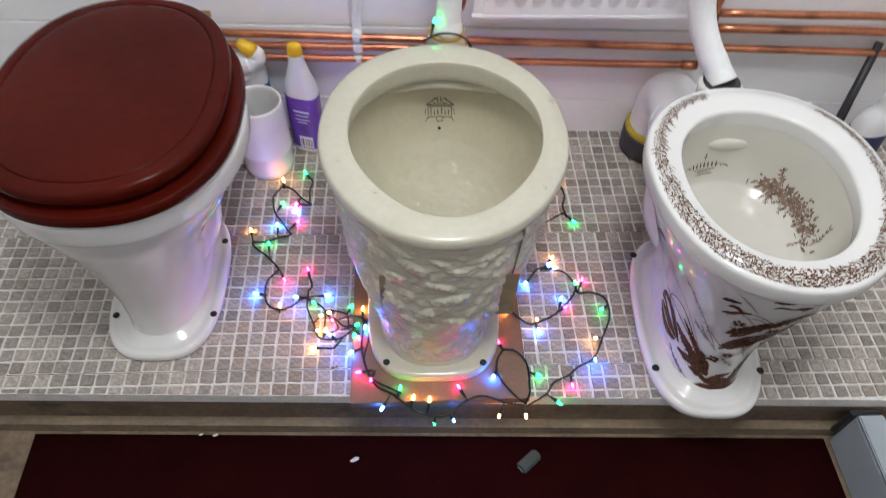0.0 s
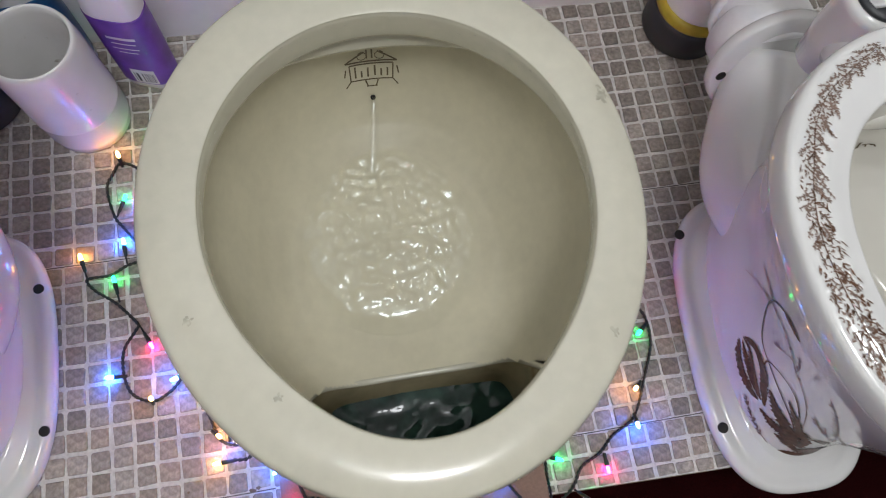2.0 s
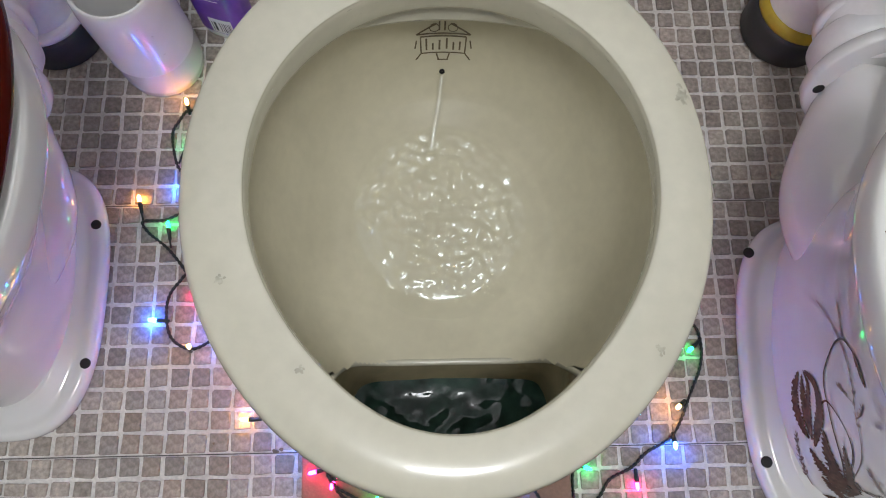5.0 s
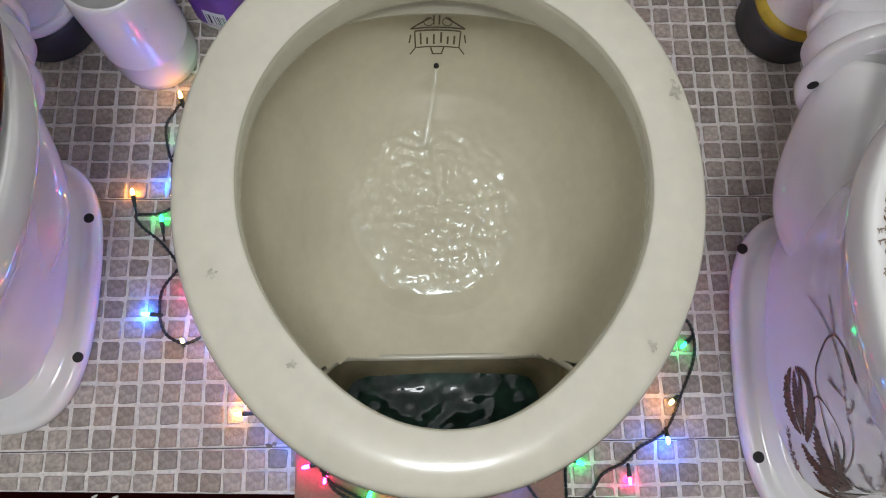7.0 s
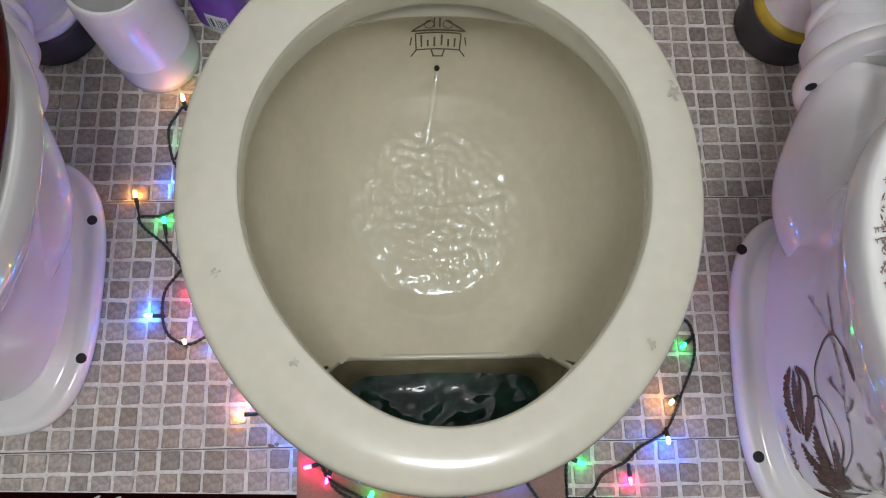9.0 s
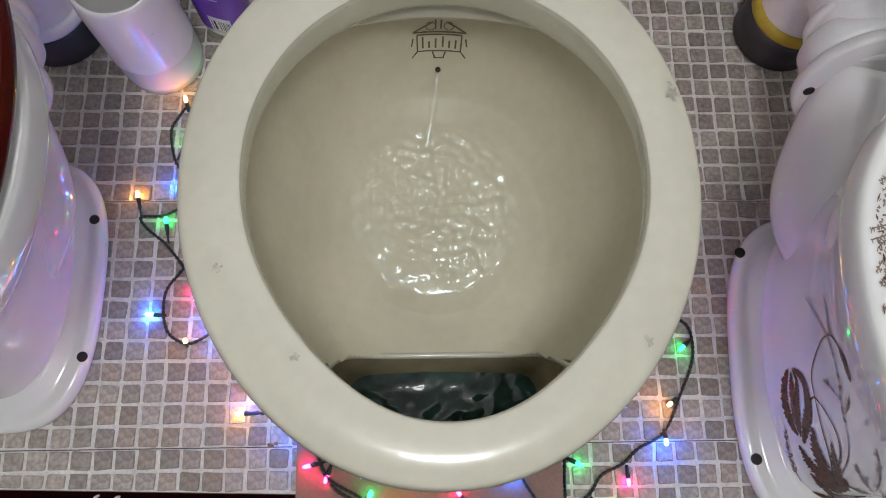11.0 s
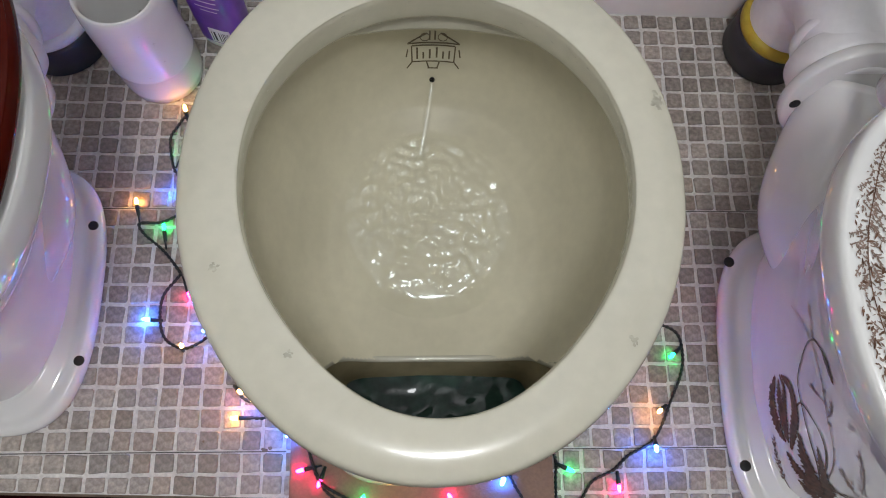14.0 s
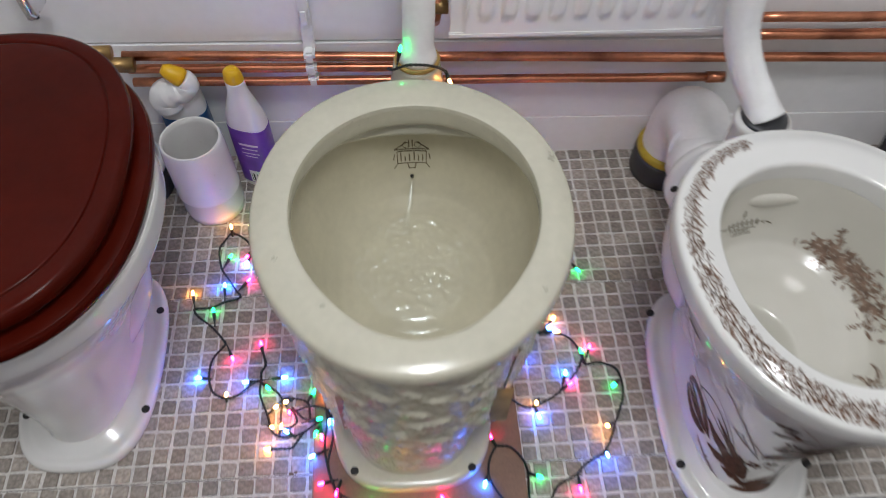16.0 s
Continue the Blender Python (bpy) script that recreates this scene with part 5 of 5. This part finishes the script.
BULB = {}
for key in GLOW:
    v, f = lathe([(0.0004, 0.0), (0.0019, 0.0002), (0.0022, 0.0015), (0.0023, 0.005), (0.0019, 0.0080), (0.0010, 0.0096), (0.0002, 0.0099)], (0, 0, 0), 14)
    BULB[key] = mesh_of("bulb_" + key, v, f, GLOW[key])
v, f = lathe([(0.0012, -0.0145), (0.0020, -0.0140), (0.0023, -0.006), (0.0027, -0.0055), (0.0027, 0.0005), (0.0018, 0.0008)], (0, 0, 0), 12)
SOCK = mesh_of("socket", v, f, SOCKET)
COLOUR = {"W": "warm white lit bulb", "R": "red lit bulb", "G": "green lit bulb", "B": "blue lit bulb"}


def bulb(root, tip, key):
    root, tip = Vector(root), Vector(tip)
    d = tip - root
    d = d.normalized() if d.length > 1e-4 else Vector((0, 0, 1))
    m = Matrix.Translation(tip - d * 0.005) @ d.to_track_quat("Z", "Y").to_matrix().to_4x4()
    s = put("socket", SOCK, lights)
    s.matrix_world = m
    o = put("bulb", BULB[key], s, COLOUR[key])
    o.matrix_world = m
    if d.dot(tip - root) > 0.021:
        vv, ff = tube(smooth_path([root, (root + tip) / 2 + Vector((0, 0, 0.001)), tip - d * 0.018], 4), 0.0012, 7)
        put("lead", mesh_of("lead", vv, ff, CABLE), lights)


def stems(rows):
    for k, (x0, y0, x1, y1, key) in enumerate(rows):
        z = ground_z(x0, y0) + 0.004
        length = math.hypot(x1 - x0, y1 - y0)
        rise = 0.002 if length > 0.016 else 0.012
        bulb((x0, y0, z), (x1, y1, max(z, ground_z(x1, y1) + 0.0045) + rise), key)


flex([(-0.249, 0.462), (-0.233, 0.441), (-0.237, 0.413), (-0.236, 0.382), (-0.255, 0.398), (-0.271, 0.416), (-0.292, 0.427), (-0.303, 0.414), (-0.311, 0.394), (-0.303, 0.356), (-0.292, 0.338), (-0.272, 0.308)])
flex([(-0.272, 0.308), (-0.266, 0.300), (-0.269, 0.294), (-0.291, 0.289), (-0.311, 0.280), (-0.337, 0.278), (-0.330, 0.264), (-0.307, 0.245), (-0.291, 0.227), (-0.280, 0.213)])
flex([(-0.280, 0.213), (-0.285, 0.205), (-0.298, 0.185), (-0.300, 0.159), (-0.292, 0.133), (-0.269, 0.120), (-0.248, 0.128), (-0.232, 0.143), (-0.219, 0.148)])
flex([(-0.236, 0.382), (-0.232, 0.375), (-0.256, 0.378), (-0.255, 0.396)])
flex([(-0.224, 0.205), (-0.217, 0.185), (-0.214, 0.172), (-0.220, 0.160), (-0.219, 0.148)])
stems([(-0.292, 0.426, -0.292, 0.434, "W"), (-0.300, 0.354, -0.289, 0.378, "G"), (-0.255, 0.390, -0.262, 0.375, "R"), (-0.255, 0.378, -0.261, 0.362, "B"), (-0.290, 0.289, -0.293, 0.320, "B"), (-0.270, 0.309, -0.254, 0.329, "R"),
       (-0.337, 0.277, -0.344, 0.307, "W"), (-0.301, 0.244, -0.306, 0.273, "G"), (-0.278, 0.210, -0.266, 0.185, "R"), (-0.299, 0.154, -0.315, 0.155, "B")])
stems([(-0.269, 0.119, -0.267, 0.122, "W"), (-0.226, 0.146, -0.240, 0.140, "B"), (-0.215, 0.174, -0.224, 0.209, "R"), (-0.219, 0.147, -0.183, 0.149, "B"), (-0.219, 0.144, -0.207, 0.133, "G"), (-0.147, 0.107, -0.137, 0.123, "G"),
       (-0.233, 0.441, -0.249, 0.462, "G"), (-0.171, 0.112, -0.177, 0.105, "W"), (-0.176, 0.100, -0.170, 0.088, "R"), (-0.185, 0.063, -0.181, 0.068, "W"), (-0.162, 0.055, -0.174, 0.060, "B"), (-0.204, 0.075, -0.194, 0.067, "W")])
# tangle beside the pedestal
flex([(-0.219, 0.148), (-0.219, 0.124), (-0.205, 0.090), (-0.200, 0.074), (-0.193, 0.061), (-0.174, 0.055), (-0.151, 0.060), (-0.128, 0.069, 0.021), (-0.120, 0.072)])
flex([(-0.205, 0.090), (-0.183, 0.112), (-0.171, 0.114), (-0.147, 0.107), (-0.142, 0.090), (-0.141, 0.074)], 0.003)
flex([(-0.217, 0.143), (-0.192, 0.125), (-0.170, 0.096), (-0.140, 0.096, 0.017), (-0.118, 0.090), (-0.109, 0.078), (-0.104, 0.065), (-0.104, 0.046), (-0.107, 0.028), (-0.110, 0.004), (-0.102, -0.022), (-0.088, -0.045), (-0.066, -0.058), (-0.050, -0.066)])
flex([(-0.183, 0.112), (-0.184, 0.085), (-0.180, 0.066), (-0.160, 0.075), (-0.168, 0.098), (-0.150, 0.080), (-0.132, 0.074, 0.021)], 0.005)
flex([(-0.151, 0.060), (-0.159, 0.047), (-0.167, 0.038), (-0.186, 0.039)])
flex([(-0.115, 0.088), (-0.113, 0.065), (-0.115, 0.042), (-0.114, 0.019), (-0.106, -0.012), (-0.094, -0.035), (-0.064, -0.052), (-0.046, -0.062)], 0.003)
stems([(-0.167, 0.038, -0.201, 0.038, "W"), (-0.183, 0.109, -0.191, 0.098, "W"), (-0.154, 0.075, -0.124, 0.073, "G"), (-0.106, 0.084, -0.110, 0.067, "B"), (-0.116, 0.088, -0.115, 0.106, "W"), (-0.122, 0.070, -0.129, 0.051, "G"),
       (-0.122, 0.066, -0.120, 0.045, "R"), (-0.110, 0.028, -0.133, 0.018, "B"), (-0.095, -0.016, -0.119, -0.021, "R"), (-0.091, -0.017, -0.097, -0.035, "R")])
# along the front edge
flex([(-0.059, -0.062), (-0.036, -0.078, 0.014), (-0.013, -0.088, 0.004), (0.010, -0.092, -0.002), (0.033, -0.090, 0.002), (0.063, -0.074, 0.018), (0.091, -0.068), (0.128, -0.078, 0.016), (0.157, -0.080, 0.010), (0.166, -0.079, 0.004)])
for x0, y0, z0, x1, y1, z1, key in ((-0.064, -0.062, 0.022, -0.078, -0.082, 0.012, "B"), (-0.054, -0.068, 0.022, -0.048, -0.052, 0.026, "G"), (-0.031, -0.084, 0.012, -0.026, -0.068, 0.022, "W"), (-0.004, -0.090, 0.002, 0.001, -0.072, 0.021, "W"),
                                     (0.010, -0.092, -0.002, 0.009, -0.096, -0.022, "G"), (0.034, -0.090, 0.002, 0.041, -0.094, -0.014, "B"), (0.064, -0.073, 0.019, 0.050, -0.051, 0.024, "R"), (0.125, -0.079, 0.015, 0.118, -0.092, -0.006, "W"), (0.160, -0.080, 0.008, 0.163, -0.094, -0.004, "W")):
    bulb((x0, y0, z0), (x1, y1, z1), key)
# the right-hand loops
flex([(0.126, 0.032), (0.132, 0.020), (0.151, 0.017), (0.167, 0.000), (0.176, -0.013), (0.174, -0.040), (0.169, -0.065), (0.162, -0.078)])
flex([(0.132, 0.020), (0.121, 0.002), (0.117, -0.021), (0.124, -0.040), (0.142, -0.065), (0.163, -0.075)])
flex([(0.166, -0.079, 0.004), (0.200, -0.059), (0.217, -0.037), (0.244, -0.024), (0.263, -0.008), (0.296, 0.011), (0.321, 0.057), (0.337, 0.089), (0.341, 0.115), (0.335, 0.138), (0.312, 0.149), (0.292, 0.148), (0.284, 0.153)])
flex([(0.284, 0.153), (0.270, 0.133), (0.243, 0.105), (0.216, 0.090), (0.188, 0.082), (0.163, 0.088, 0.022), (0.146, 0.103)])
flex([(0.280, 0.145), (0.285, 0.165), (0.271, 0.193), (0.245, 0.206), (0.218, 0.206), (0.205, 0.190), (0.190, 0.172)])
flex([(0.291, 0.428), (0.296, 0.415), (0.297, 0.390), (0.290, 0.365), (0.295, 0.337), (0.285, 0.345), (0.240, 0.315), (0.215, 0.301)])
stems([(0.132, 0.019, 0.124, 0.034, "R"), (0.175, -0.016, 0.192, -0.024, "G"), (0.117, -0.019, 0.110, -0.035, "B"), (0.340, 0.120, 0.326, 0.109, "G"), (0.314, 0.050, 0.301, 0.042, "W"), (0.296, 0.013, 0.293, -0.001, "B"), (0.248, -0.025, 0.248, -0.045, "R"),
       (0.203, -0.060, 0.221, -0.077, "G"), (0.287, 0.150, 0.285, 0.169, "G"), (0.289, 0.152, 0.300, 0.176, "R"), (0.245, 0.109, 0.254, 0.133, "B"), (0.243, 0.107, 0.259, 0.115, "R"), (0.207, 0.094, 0.200, 0.083, "W"), (0.199, 0.084, 0.203, 0.066, "B")])
stems([(0.228, 0.206, 0.249, 0.230, "W"), (0.224, 0.204, 0.240, 0.214, "B"), (0.233, 0.205, 0.251, 0.206, "W"), (0.205, 0.190, 0.190, 0.170, "B"), (0.160, 0.092, 0.144, 0.099, "W"), (0.292, 0.345, 0.306, 0.321, "G"), (0.296, 0.412, 0.290, 0.429, "W"), (0.239, 0.314, 0.232, 0.333, "R"), (0.150, 0.162, 0.158, 0.147, "R")])
# round the flush inlet
flex([(-0.002, 0.452, 0.350), (0.006, 0.425, 0.372), (0.022, 0.414, 0.3885), (0.040, 0.410, 0.393), (0.060, 0.416, 0.384), (0.075, 0.432, 0.362), (0.080, 0.445, 0.335), (0.076, 0.440, 0.31)])
bulb((0.010, 0.424, 0.376), (0.016, 0.430, 0.404), "G")
bulb((0.078, 0.440, 0.352), (0.083, 0.425, 0.347), "W")


# ---------------------------------------------------------------- mosaic tiles
PITCH, SIDE = 0.025, 0.0208


def sheet_offset(x, y):
    if y < 0:
        return 0.008
    if y < 0.3:
        return 0.021 if x > 0.0 else 0.007
    return 0.007 if x > 0.0 else 0.021


trng = random.Random(3)
tile_forms = []
for k in range(6):
    r2 = random.Random(60 + k)
    tv = []
    h = SIDE / 2
    ring = []
    for cx, cy in ((-1, -1), (1, -1), (1, 1), (-1, 1)):
        for ex, ey in ((0.88, 1), (1, 0.88)) if cx * cy < 0 else ((1, 0.88), (0.88, 1)):
            ring.append((cx * h * (ex if abs(ex) < 1 else 1) + r2.uniform(-0.0011, 0.0011), cy * h * (ey if abs(ey) < 1 else 1) + r2.uniform(-0.0011, 0.0011)))
    ring.sort(key=lambda q: math.atan2(q[1], q[0]))
    n = len(ring)
    tv = [(x, y, -0.0035) for x, y in ring] + [(x, y, -0.0008) for x, y in ring] + [(x * 0.92, y * 0.92, 0.0) for x, y in ring]
    tf = [tuple(2 * n + i for i in range(n))]
    for lv in (0, 1):
        for i in range(n):
            a, b = lv * n + i, lv * n + (i + 1) % n
            tf.append((a, b, b + n, a + n))
    tile_forms.append((tv, tf))
tile_meshes = [mesh_of("tile", tv, tf, TILE if k % 3 else TILE_B, False) for k, (tv, tf) in enumerate(tile_forms)]

jv, jf = [], []
singles = 0
for r in range(-3, 25):
    y = (r + 0.5) * PITCH
    for c in range(-48, 52):
        x = (c + 0.5) * PITCH
        x += sheet_offset(x, y)
        ya, yb = max(y - SIDE / 2, edge_y(x) + 0.0012), min(y + SIDE / 2, wall_y(x) - 0.002)
        if x < X0 + 0.02 or x > X1 - 0.02 or yb - ya < 0.005:
            continue
        cut = (yb - ya) / SIDE
        near = (0.205 < x < 0.385 or -0.375 < x < -0.16) and -0.05 < y < 0.44
        tx, ty, tz = x + trng.uniform(-0.0005, 0.0005), (ya + yb) / 2 + trng.uniform(-0.0005, 0.0005), trng.uniform(-0.0004, 0.0003)
        turn = trng.uniform(-1.6, 1.6)
        form = trng.randrange(6)
        if near and singles < 300:
            singles += 1
            ob = put("tile", tile_meshes[form], platform)
            ob.matrix_world = pose(tx, ty, tz, 0, 0, turn) @ Matrix.Diagonal((1, cut, 1, 1))
        else:
            m = pose(tx, ty, tz, 0, 0, turn) @ Matrix.Diagonal((1, cut, 1, 1))
            base = len(jv)
            jv += [m @ Vector(q) for q in tile_forms[form][0]]
            jf += [tuple(base + i for i in q) for q in tile_forms[form][1]]
put("tiles", mesh_of("tiles", jv, jf, TILE_J, False), platform, kind="stuff")
sv, sf = [], []
for x0, y0, x1, y1 in ((X0, 0.0, -0.14, 0.0), (0.17, 0.0, X1, 0.0), (0.17, 0.30, X1, 0.30), (X0, 0.30, -0.16, 0.30), (-0.242, -0.048, -0.242, 0.0), (-0.467, -0.04, -0.467, 0.0), (-0.168, 0.0, -0.168, 0.3)):
    base = len(sv)
    w = 0.0006
    dx, dy = (0, w) if abs(x1 - x0) > abs(y1 - y0) else (w, 0)
    sv += [(x0 - dx, y0 - dy, -0.0017), (x1 + dx, y1 - dy, -0.0017), (x1 + dx, y1 + dy, -0.0017), (x0 - dx, y0 + dy, -0.0017)]
    sf.append((base, base + 1, base + 2, base + 3))
put("sheet_seams", mesh_of("sheet_seams", sv, sf, SEAM, False), platform, "dark joints between mosaic sheets")
# brown-stained chips in the grout
crng = random.Random(15)
for cx, cy, r in ((-0.1655, 0.0020, 0.0040), (-0.1590, 0.0042, 0.0030), (-0.236, 0.012, 0.0020), (0.214, 0.212, 0.0022)):
    ring = [(cx + r * crng.uniform(0.5, 1.1) * math.cos(q * 0.7), cy + r * crng.uniform(0.4, 0.9) * math.sin(q * 0.7)) for q in range(9)]
    cv = [(x, y, 0.0007) for x, y in ring] + [(x, y, -0.002) for x, y in ring]
    cf = [tuple(range(9))] + [(q + 9, (q + 1) % 9 + 9, (q + 1) % 9, q) for q in range(9)]
    put("chip", mesh_of("chip", cv, cf, SLUDGE, False), platform, "dark brown chip in the grout")
